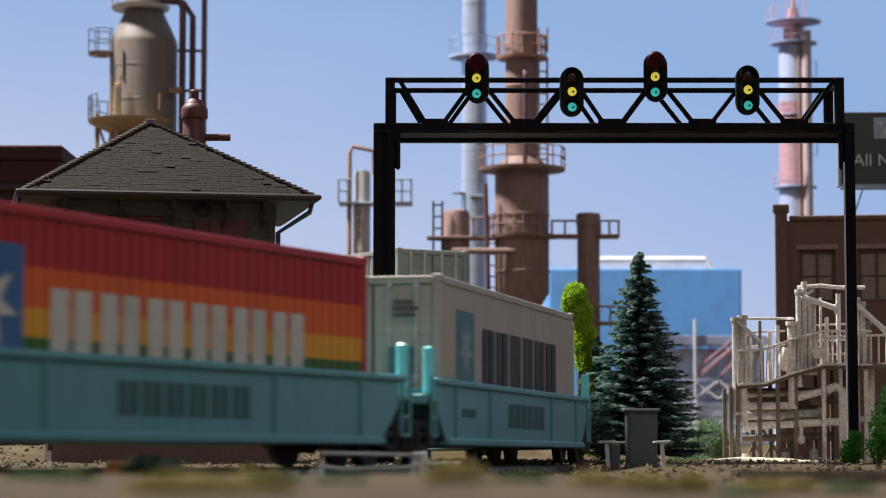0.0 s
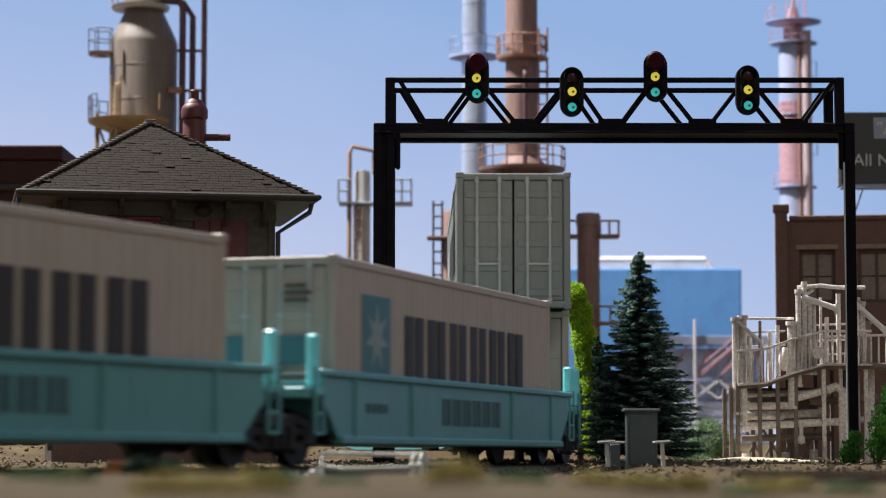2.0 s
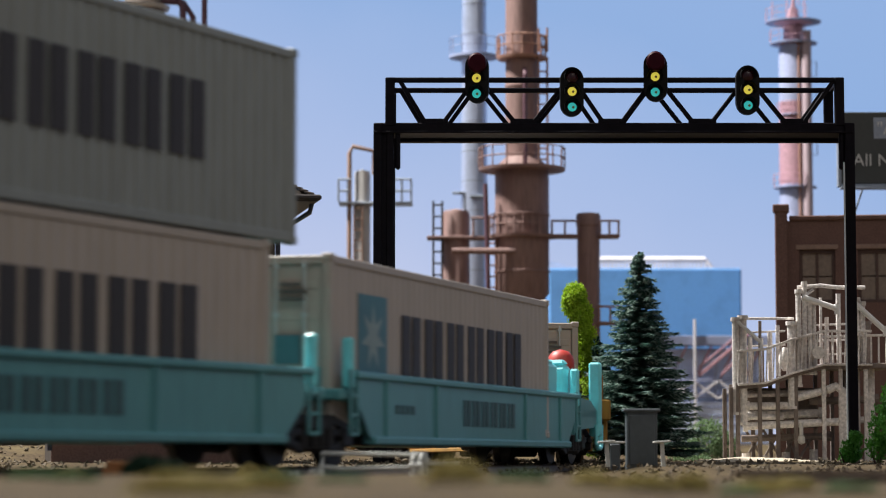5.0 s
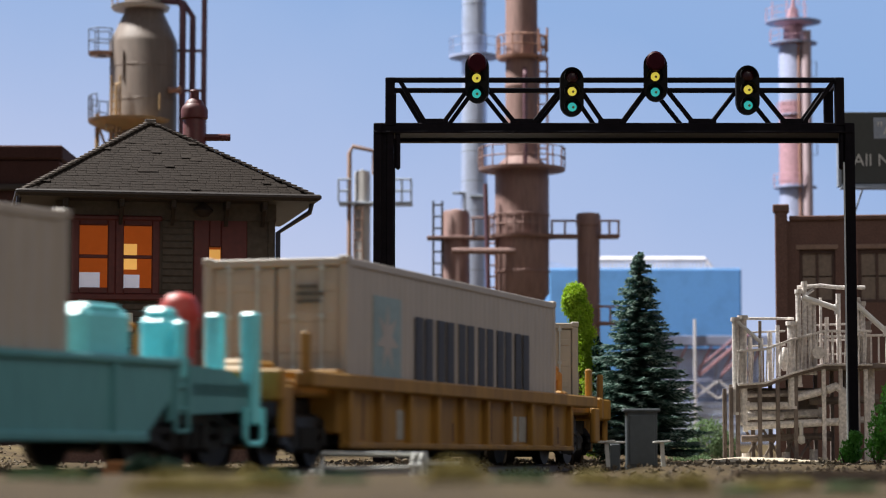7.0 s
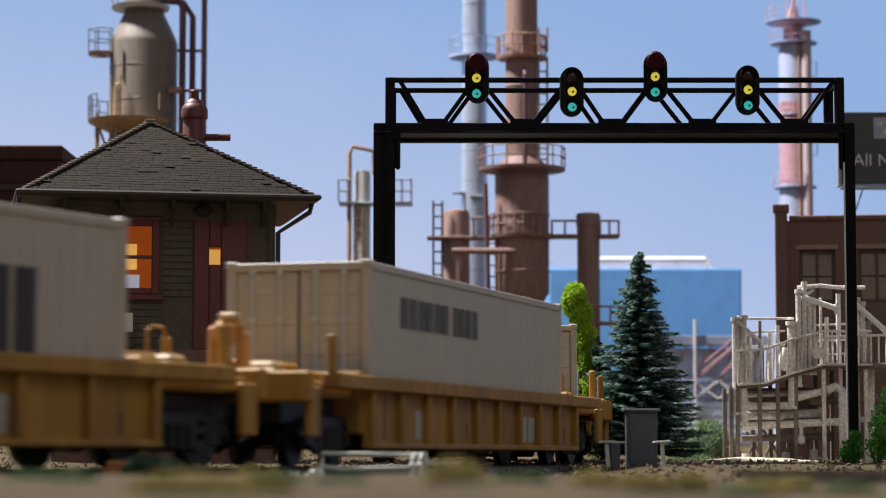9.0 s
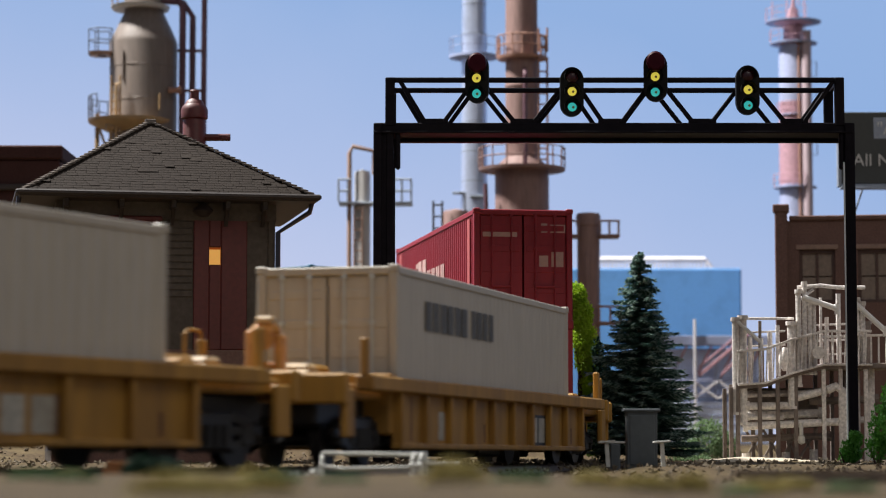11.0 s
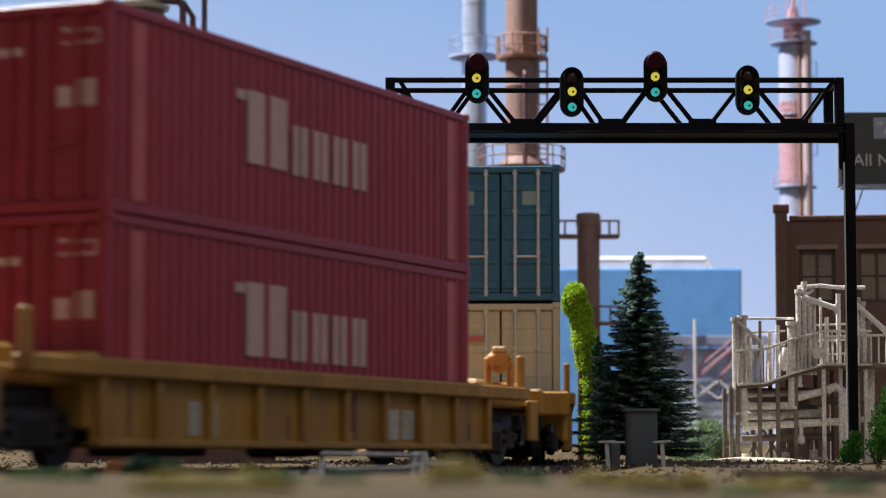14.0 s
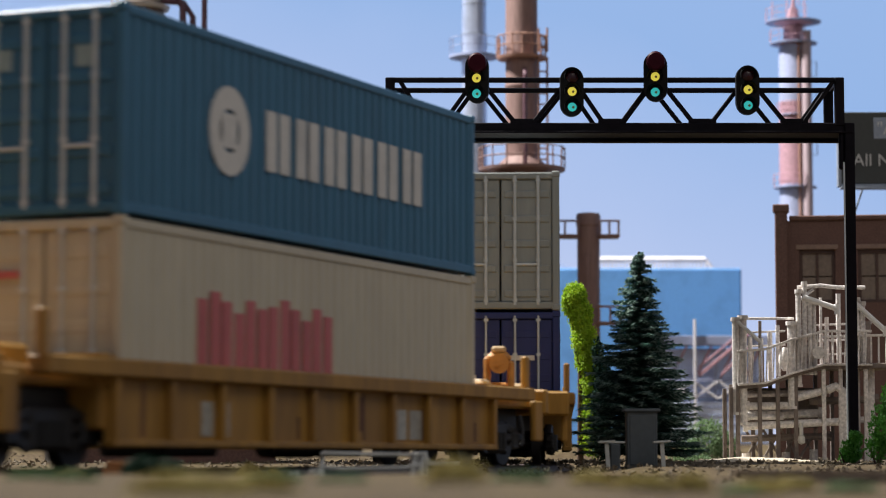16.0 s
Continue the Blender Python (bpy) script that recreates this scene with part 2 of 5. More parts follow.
M["stone"] = mat("pale_gravel", (.15, .124, .09), .9, vary=.3, grain=4)
M["tie"] = mat("dark_wood_tie", (.06, .045, .035), .85, vary=.3)
M["rail"] = mat("rusty_rail", (.10, .07, .055), .5, .4, vary=.25)
M["boxgrey"] = mat("grey_relay_cabinet", (.075, .09, .10), .5, vary=.1)
M["orangewood"] = mat("orange_timber", (.50, .22, .08), .7, vary=.15, streak=True)
M["whitejunk"] = mat("chalk_white_scrap", (.65, .66, .62), .7, vary=.15)


for key in ("ground", "stone", "lit_dust", "tie", "shingle", "straw", "darkbush", "whitejunk", "siding", "brick", "darkbrick", "gantry", "head", "shade", "hiptile"):
    M[key].node_tree.nodes["Principled BSDF"].inputs["Specular IOR Level"].default_value = .08


def let_light_through(m, share):
    """Leaves: part of the light passes through."""
    nt = m.node_tree
    b, out = nt.nodes["Principled BSDF"], nt.nodes["Material Output"]
    tr, mix = nt.nodes.new("ShaderNodeBsdfTranslucent"), nt.nodes.new("ShaderNodeMixShader")
    nt.links.new(b.inputs["Base Color"].links[0].from_socket, tr.inputs[0])
    mix.inputs[0].default_value = share
    nt.links.new(b.outputs[0], mix.inputs[1])
    nt.links.new(tr.outputs[0], mix.inputs[2])
    nt.links.new(mix.outputs[0], out.inputs[0])


for key in ("needle", "needletip", "lime", "leaf", "bush"):
    let_light_through(M[key], .45)


def sky_material():
    m = bpy.data.materials.new("painted_sky")
    m.use_nodes = True
    nt = m.node_tree
    nt.nodes.clear()
    out, em = nt.nodes.new("ShaderNodeOutputMaterial"), nt.nodes.new("ShaderNodeEmission")
    co, sp = nt.nodes.new("ShaderNodeTexCoord"), nt.nodes.new("ShaderNodeSeparateXYZ")
    nz, ad = nt.nodes.new("ShaderNodeTexNoise"), nt.nodes.new("ShaderNodeMath")
    mul, rp = nt.nodes.new("ShaderNodeMath"), nt.nodes.new("ShaderNodeValToRGB")
    nz.inputs["Scale"].default_value, nz.inputs["Detail"].default_value = 5.0, 5
    mul.operation, mul.inputs[1].default_value = "MULTIPLY", 1 / (30 * K)
    ad.operation = "MULTIPLY_ADD"
    ad.inputs[1].default_value = .30
    L = nt.links.new
    L(co.outputs["Object"], sp.inputs[0])
    L(co.outputs["Object"], nz.inputs["Vector"])
    L(sp.outputs[2], mul.inputs[0])
    L(nz.outputs[0], ad.inputs[0])
    L(mul.outputs[0], ad.inputs[2])
    side = nt.nodes.new("ShaderNodeMath")
    side.operation, side.inputs[1].default_value = "MULTIPLY_ADD", .8
    L(sp.outputs[0], side.inputs[0])
    L(ad.outputs[0], side.inputs[2])
    L(side.outputs[0], rp.inputs[0])
    e = rp.color_ramp.elements
    e[0].position, e[0].color = .30, (.60, .65, .87, 1)
    e[1].position, e[1].color = 1.0, (.30, .46, .78, 1)
    x = rp.color_ramp.elements.new(.62)
    x.color = (.44, .55, .83, 1)
    L(rp.outputs[0], em.inputs[0])
    em.inputs[1].default_value = .96
    L(em.outputs[0], out.inputs[0])
    return m


M["sky"] = sky_material()


# ---- the railway line: a left-hand curve, by its curvature along the way ----
def curvature(s):
    if s < -44:
        return 0.0
    return float(np.interp(s, [-36, -22, -8, 4, 14, 26], [.0470, .0353, .0248, .0242, .0182, .0055]))


STEP = .5
WAY = {}


def lay_line():
    for sign in (1, -1):
        x, y, phi, s = 2.16, 58.83, 0.0, 0.0
        WAY[0] = (x, y)
        for i in range(1, 500):
            k = curvature(s + sign * STEP / 2)
            phi += sign * k * STEP
            mid = phi - sign * k * STEP / 2
            x -= sign * math.sin(mid) * STEP
            y -= sign * math.cos(mid) * STEP
            s += sign * STEP
            WAY[sign * i] = (x, y)


lay_line()


def on_line(s):
    i = math.floor(s / STEP)
    f = s / STEP - i
    a, b = WAY[i], WAY[i + 1]
    return Vector((a[0] + (b[0] - a[0]) * f, a[1] + (b[1] - a[1]) * f))


def run(t):
    """How far the train has gone at t seconds."""
    return 9.5 * (t - 8) + float(np.interp(t, [0, 1, 2, 3, 4, 7, 8, 9.2, 11.5, 12.5, 13.5, 14.5, 16],
                                           [-2.5, -2.01, -1.5, -.82, -.24, .23, .01, -.34, -1.1, -.8, -.9, -.79, -.56]))


def ride(offset, base, z):
    """Rows for a thing that rides on two bogies base apart, the middle at offset along the train."""
    rows = []
    for i in range(65):
        t = i * .25
        s = offset + run(t)
        a, b = on_line(s + base / 2), on_line(s - base / 2)
        c, d = (a + b) / 2, a - b
        rows.append((t, at(c.x, c.y, z, 0, 0, math.degrees(math.atan2(d.y, d.x)))))
    return rows


RIDERS = []
WHEELS = []

# ---- ground, backdrop ----


def ground_height(x, y):
    t = min(max((y - 34) / 26, 0), 1)
    base = -.20 + .24 * t * t * (3 - 2 * t)
    if y < 31:
        w = min((31 - y) / 4, 1)
        w *= 1 - .5 * min(max((x / max(y, 4) - .04) / .06, 0), 1)
        base += (.17 if y > 16 else .17 - (16 - y) * .012) * w
    if 62 < y < 76 and x < -1.4:
        base += .42 * math.sin(math.pi * (y - 62) / 14) * min((-1.4 - x) / 1.5, 1)
    if y > 92:
        w = min((y - 92) / 3, 1)
        base += .6 * w * w * (3 - 2 * w)
    return base + (.05 * noise.noise((x * .35, y * .35, 0)) + .03 * noise.noise((x * 1.7, y * 1.7, 5))) * (.5 if y < 33 else 1.0 if y < 90 else .4)


def build_ground():
    g = Geo()
    xs = np.concatenate([np.linspace(-150, -20, 44), np.linspace(-19.6, 24, 190), np.linspace(26, 90, 20)])
    ys = np.concatenate([np.linspace(-40, 13, 14), np.linspace(14, 70, 200), np.linspace(71, 136, 50)])
    near = [WAY[i] for i in range(-300, 120, 2)]
    px, py = np.array([p[0] for p in near]), np.array([p[1] for p in near])
    for y in ys:
        for x in xs:
            d = math.sqrt(float(((px - x) ** 2 + (py - y) ** 2).min()))
            z = ground_height(x, y)
            w = min(max((d - 1.9) / 1.2, 0), 1)
            g.v.append((x, y, -.2 * (1 - w) + z * w))
    n = len(xs)
    g.f = [(j * n + i, j * n + i + 1, (j + 1) * n + i + 1, (j + 1) * n + i) for j in range(len(ys) - 1) for i in range(n - 1)]
    solo("ground", g, M["ground"], at(0, 0, 0), "brown scenic earth of the layout", "ground", kind="structure", smooth=180)


build_ground()


def build_backdrop():
    g = Geo()
    g.sheet(lambda u, v: (-150 + 260 * u, 136 - 60 * max(0, abs(u - .55) - .3) ** 2 * 8, -1 + 90 * v), 40, 2)
    solo("backdrop", g, M["sky"], at(0, 0, 0), "painted pale blue sky backdrop behind the layout", "backdrop", kind="structure", smooth=180)
    g = Geo()

    def ridge(u, v):
        x = -16 + 24.5 * u
        h = 8.9 + .7 * math.sin(u * 9) + .5 * noise.noise((u * 14, 0, 3)) + (.8 if u > .45 else 0)
        return (x, 130 + 1.5 * v, h * v)
    g.sheet(ridge, 60, 3)
    solo("hills", g, M["hill"], at(0, 0, 0), "hazy blue hills low on the backdrop", "hills", kind="structure")


build_backdrop()


def build_track():
    t = thing("curved_track", at(0, 0, 0), "rusty railway track curving across brown ballast", "track", kind="structure")
    for side in (-.76, .76):
        g = Geo()
        prev = None
        for i in range(-330, 120):
            a, b = Vector(WAY[i]), Vector(WAY[i + 1])
            d = (b - a).normalized()
            n = Vector((-d.y, d.x))
            ring = [(*(a + n * (side + w)), z) for w, z in ((-.07, -.15), (-.03, -.03), (-.05, 0), (.05, 0), (.03, -.03), (.07, -.15))]
            k = len(g.v)
            g.v += ring
            if prev is not None:
                g.f += [(prev + j, prev + j + 1, k + j + 1, k + j) for j in range(5)]
            prev = k
        part("rail", g, M["rail"], t)
    near, far = [], Geo()
    box = Geo().box(-.11, .11, -1.3, 1.3, -.09, .04, .015)
    me = mesh_of("tie", box, M["tie"])
    for k in range(-290, 100):
        s = k * .56
        if abs(s) > 160 or s > 58:
            continue
        a, b = on_line(s), on_line(s + .1)
        m = Matrix.Translation((a.x, a.y, -.19)) @ Matrix.Rotation(math.atan2(b.y - a.y, b.x - a.x), 4, "Z")
        if -40 < s < 58:
            ob = part("tie", me, None, t)
            ob.matrix_basis = Matrix.Translation(m.translation * K) @ m.to_3x3().to_4x4()
        else:
            far.add(box.v, box.f, m)
    part("far_ties", far, M["tie"], t, kind="stuff")


build_track()


# ---- containers ----
def corrugated(g, x0, x1, y, z0, z1, out, pitch=.28, depth=.05):
    """A ribbed sheet along x at y; out: +1 or -1, the side that it faces."""
    xs, n = [], max(1, round((x1 - x0) / pitch))
    for i in range(n):
        a = x0 + (x1 - x0) * i / n
        w = (x1 - x0) / n
        xs += [(a, 0), (a + w * .36, 0), (a + w * .5, 1), (a + w * .86, 1)]
    xs.append((x1, 0))
    k = len(g.v)
    for x, d in xs:
        g.v += [(x, y - out * depth * d, z0), (x, y - out * depth * d, z1)]
    for i in range(len(xs) - 1):
        q = (k + 2 * i, k + 2 * i + 2, k + 2 * i + 3, k + 2 * i + 1)
        g.f.append(q if out < 0 else q[::-1])


def bars_mark(parent, material, y, out, left, z0, z1, n, width, gap, strokes=2, rise=(0,)):
    """A company name as plain upright bars, two for each letter; left: the end at which it begins."""
    w = (width - gap * (n - 1)) / n
    for i in range(n):
        a = left - i * (w + gap) if out > 0 else left + i * (w + gap)
        for j in range(strokes):
            s = a - j * (w * .57) if out > 0 else a + j * (w * .57)
            e = s - w * .43 if out > 0 else s + w * .43
            part("lettering_bar", Geo().box(min(s, e), max(s, e), y - .007, y + .007, z0, z1 + rise[(i * strokes + j) % len(rise)]), material, parent)


def container(name, length, height, paint, label, bottom, offset, base, doors=True, ribs=True, bands=None):
    t = thing(name, at(0, 0, 0), label, "shipping container", "containers on the train")
    X, Y, H = length / 2, 1.22, height
    g = Geo()
    pitch = .28 if ribs else 1.5
    if bands:
        z = .16
        for frac, key in bands:
            b = Geo()
            z1 = .16 + (H - .32) * frac
            for s in (1, -1):
                corrugated(b, -X + .16, X - .16, s * (Y - .02), z, z1, s)
            part("side_band", b, M[key], t)
            z = z1
        for s in (1, -1):
            g.box(-X + .05, X - .05, s * (Y - .12) - .02, s * (Y - .12) + .02, .1, H - .1)
    else:
        for s in (1, -1):
            corrugated(g, -X + .16, X - .16, s * (Y - .02), .16, H - .14, s, pitch, .018 if paint in (M['tan'], M['tan2'], M['beige']) else .035)
    g.box(-X + .1, X - .1, -Y + .06, Y - .06, H - .09, H - .05)
    g.box(-X + .1, X - .1, -Y + .06, Y - .06, .05, .14)
    g.box(-X + .05, -X + .1, -Y + .05, Y - .05, .1, H - .1)
    part("body", g, paint, t)
    g = Geo()
    for sx in (1, -1):
        for sy in (1, -1):
            g.box(*sorted((sx * X, sx * (X - .17))), *sorted((sy * Y, sy * (Y - .15))), .1, H - .1, .02)
        g.box(*sorted((sx * X, sx * (X - .12))), -Y + .1, Y - .1, 0.02, .17, .02)
        g.box(*sorted((sx * X, sx * (X - .12))), -Y + .1, Y - .1, H - .15, H - .01, .02)
    for sy in (1, -1):
        g.box(-X + .1, X - .1, *sorted((sy * Y, sy * (Y - .07))), 0.02, .17, .015)
        g.box(-X + .1, X - .1, *sorted((sy * Y, sy * (Y - .07))), H - .14, H - .01, .015)
    part("frame", g, M[bands[-1][1]] if bands else paint, t)
    cast = mesh_of("corner_casting", Geo().box(-.09, .09, -.085, .085, 0, .13, .02), M[bands[-1][1]] if bands else paint)
    for sx in (1, -1):
        for sy in (1, -1):
            for z in (-.01, H - .11):
                o = part("corner_casting", cast, None, t)
                o.matrix_basis = at(sx * (X - .075), sy * (Y - .07), z)
    if doors:
        for sy in (1, -1):
            g = Geo()
            g.box(X - .08, X - .05, *sorted((sy * .02, sy * (Y - .16))), .18, H - .16, .01)
            pan = []
            for i in range(5):
                z = .34 + (H - .8) * i / 4
                pan.append(Geo().box(X - .06, X - (.022 if paint in (M["blue"], M["grey"]) else .04), *sorted((sy * .08, sy * (Y - .2))), z - .075, z + .075, .03))
            d = part("door", g, paint, t)
            for q in pan:
                part("door_panel", q, paint, d)
            for yy in (.30, .78):
                b = Geo().cyl((X - .01, sy * yy, .1), (X - .01, sy * yy, H - .08), .032 if paint in (M["blue"], M["grey"]) else .022, n=8)
                for z in (.16, H * .35, H * .65, H - .2):
                    b.box(X - .045, X + .015, sy * yy - .045, sy * yy + .045, z, z + .06)
                part("locking_bar", b, M["bar"] if name != "red_container" else paint, d)
            part("door_handle", Geo().box(X - .02, X + .02, *sorted((sy * .3, sy * .78)), H * .32, H * .32 + .05, .01), M["bar"] if name != "red_container" else paint, d)
    else:
        g = Geo()
        g.box(X - .07, X - .03, -Y + .12, Y - .12, .15, H - .13, .01)
        part("end_panel", g, paint if not bands else M["tan"], t)
    RIDERS.append((t, offset, base, bottom))
    return t


def panel(parent, name, x0, x1, y, z0, z1, material):
    return part(name, Geo().box(min(x0, x1), max(x0, x1), y - .008, y + .006, z0, z1, .002), material, parent)


def end_marks(t, X, H, material, spots):
    for y0, y1, z0, z1 in spots:
        part("end_marking", Geo().box(X + .0, X + .022, y0, y1, z0, z1), material, t)


def star_logo(parent, x, y, z, size, square, star):
    if square:
        panel(parent, "logo_panel", x - size / 2, x + size / 2, y, z - size / 2, z + size / 2, square)
    v, s = [(0, 0, 0)], 1 if y > 0 else -1
    for i in range(14):
        a, r = math.tau * i / 14 + math.pi / 2, size * (.42 if i % 2 == 0 else .17)
        v.append((r * math.cos(a), 0, r * math.sin(a)))
    f = [(0, 1 + i, 1 + (i + 1) % 14) for i in range(14)]
    part("logo_star", Geo().add([(x + p[0], y + s * .012, z + p[2]) for p in v], f), star, parent, smooth=0)


LOW, MID = .54, 3.36


def liner_marks(t, H, big=True, square="logo_blue", star="fadedlogo"):
    for s in (1, -1):
        y = s * 1.212
        if big:
            star_logo(t, s * 4.2, y, H * .56, 1.35, M[square], M[star])
            bars_mark(t, M["ink"], y, s, s * 2.75, H * .27, H * .72, 6, 6.9, .26)
        else:
            star_logo(t, s * 3.4, y, H * .60, 1.3, M["white"], M["tan"])
            bars_mark(t, M["ink"], y, s, s * 1.75, H * .38, H * .78, 6, 5.6, .2)
    for k, w in enumerate((.34, .44, .4)):
        part("end_marking", Geo().box(6.1, 6.118, .38, .38 + w, H * (.82 - .042 * k), H * (.842 - .042 * k)), M["fadedink"], t)


ART, STD = 15.6, 14.6
c = container("rainbow_container", 12.19, 2.76, M["tan"], "rainbow striped container with a big white star logo", LOW, 104.61, ART, doors=False,
              bands=[(.39, "rb_green"), (.54, "rb_yellow"), (.75, "rb_orange"), (1.0, "rb_red")])
for s in (1, -1):
    star_logo(c, s * 3.95, s * 1.212, 1.5, 1.5, M["logo_deep"], M["white"])
    bars_mark(c, M["white"], s * 1.212, s, s * 2.6, .75, 1.75, 6, 6.6, .22)
for off, lab in ((89.18, "pale grey container with dark name bars and a blue star panel"), (73.55, "pale grey container in the third well, star panel on its side"),
                 (43.8, "pale grey container in the last turquoise well")):
    c = container("grey_container", 12.19, 2.74, M["tan"], lab, LOW, off, ART)
    liner_marks(c, 2.74)
    for y in (-.75, .3):
        part("end_logo", Geo().box(6.1, 6.125, y, y + .42, 1.05, 1.5), M["logo_blue"], c)
c = container("grey_container", 12.19, 2.76, M["tan"], "pale grey lower container under a dark grey one", LOW, 58.01, ART)
liner_marks(c, 2.76)
c = container("dark_grey_container", 13.7, 2.91, M["grey"], "dark grey container stacked on a pale one, with white star", 3.31, 58.01, ART)
for s in (1, -1):
    star_logo(c, s * 3.6, s * 1.21, 1.65, 1.5, None, M["white"])
    bars_mark(c, M["ink"], s * 1.212, s, s * 2.0, 1.0, 2.1, 6, 6.3, .22)
c = container("grey_container", 12.19, 2.74, M["tan"], "pale grey container on a yellow car, faded star panel", LOW, 24.02, STD)
liner_marks(c, 2.74, square="fadedlogo", star="tan")
for off in (4.71, -14.74):
    c = container("cream_container", 12.19, 2.74, M["tan2"], "cream container with a small dark name on a yellow car", LOW, off, STD)
    for s in (1, -1):
        bars_mark(c, M["fadedink"], s * 1.212, s, s * 4.4, 1.75, 2.25, 6, 2.6, .12)
        bars_mark(c, M["fadedink"], s * 1.212, s, s * 1.5, 1.75, 2.25, 4, 1.5, .12)
for z, H in ((LOW, 2.82), (MID - .005, 2.81)):
    c = container("red_container", 12.19, H, M["red"], "dark red container with large white name bars", z, -34.56, STD)
    for s in (1, -1):
        bars_mark(c, M["fadedwhite"], s * 1.212, s, s * 2.2, H * .38, H * .76, 1, 1.25, .1)
        bars_mark(c, M["fadedwhite"], s * 1.212, s, s * .75, H * .37, H * .64, 4, 2.6, .2)
        panel(c, "lettering_bar", s * 2.55, s * 2.25, s * 1.212, H * .70, H * .75, M["fadedwhite"])
        for x in (5.3, -5.3):
            panel(c, "pale_stripe", x - .17, x + .17, s * 1.21, .2, H - .2, M["redfade"])
    end_marks(c, 6.03, H, M["fadedwhite"], [(-1.0, -.15, H * .76, H * .80), (.45, .6, H * .80, H * .88), (.68, 1.05, H * .80, H * .87), (.4, .62, H * .5, H * .6), (.7, 1.0, H * .48, H * .64)])
c = container("beige_container", 12.19, 2.78, M["beige"], "beige container with red name bars below a blue one", LOW, -54.18, STD)
for s in (1, -1):
    bars_mark(c, M["pink"], s * 1.212, s, s * 4.0, .75, 1.72, 6, 4.3, .06, rise=(.1, .22, .1, -.05, .15, .05))
part("end_marking", Geo().box(6.1, 6.12, -.95, -.35, 2.0, 2.1), M["pink"], c)
c = container("blue_container", 12.19, 2.82, M["blue"], "dark blue container stacked on a beige one", MID, -54.18, STD)
for s in (1, -1):
    bars_mark(c, M["white"], s * 1.212, s, s * 1.95, 1.0, 1.9, 6, 5.7, .22)
    v = Geo()
    n = 20
    for r0, r1 in ((.30, .62),):
        for i in range(n):
            a, b = math.tau * i / n, math.tau * (i + 1) / n
            v.add([(s * 3.1 + r * math.cos(w), s * 1.216, 1.45 + r * 1.05 * math.sin(w)) for r, w in ((r0, a), (r1, a), (r1, b), (r0, b))], [(0, 1, 2, 3)])
    part("logo_ring", v, M["white"], c, smooth=0)
    panel(c, "logo_core", s * 3.1 - .22, s * 3.1 + .22, s * 1.212, 1.2, 1.7, M["white"])
for y in (-.85, .45):
    part("end_marking", Geo().box(6.03, 6.058, y, y + .3, 2.0, 2.3), M["fadedlogo"], c)
c = container("navy_container", 12.19, 2.6, M["navy"], "navy blue container below a dark grey one", LOW, -73.44, STD)
part("end_marking", Geo().box(6.08, 6.1, -.9, -.5, 1.0, 1.3), M["white"], c)
part("end_marking", Geo().box(6.08, 6.1, .2, .7, 1.6, 1.7), M["white"], c)
container("dark_grey_container", 12.19, 2.86, M["grey"], "dark grey container stacked on a navy one", 3.18, -73.44, STD)


# ---- cars ----
def bogie(parent, x, frame_mat):
    g = Geo().box(-.35, .35, -.95, .95, .42, .72, .05)
    for y in (1.0, -1.0):
        g.box(-1.3, 1.3, y - .07, y + .07, .44, .6, .04).box(-.5, .5, y - .09, y + .09, .22, .8, .06)
        for sx in (1, -1):
            g.bar((sx * .45, y, .74), (sx * 1.1, y, .56), .14).bar((sx * .45, y, .26), (sx * 1.05, y, .46), .13)
            g.box(sx * .89 - .17, sx * .89 + .17, y - .1, y + .1, .3, .62, .04)
        for k in (-.22, 0, .22):
            g.cyl((k, y + (.1 if y > 0 else -.1), .3), (k, y + (.1 if y > 0 else -.1), .6), .07, n=8)
    b = part("bogie", g, frame_mat, parent)
    b.matrix_basis = at(x, 0, 0)
    for ax in (-.89, .89):
        g = Geo().cyl((0, -.9, 0), (0, .9, 0), .08, n=8)
        for s in (1, -1):
            g.cyl((0, s * .70, 0), (0, s * .83, 0), .42, n=20)
            g.cyl((0, s * .66, 0), (0, s * .70, 0), .46, n=20)
            g.cyl((0, s * .83, 0), (0, s * 1.08, 0), .13, n=10)
        w = part("wheelset", g, M["wheel"], b)
        w.matrix_basis = at(ax, 0, .43)
        WHEELS.append((w, ax))
    return b


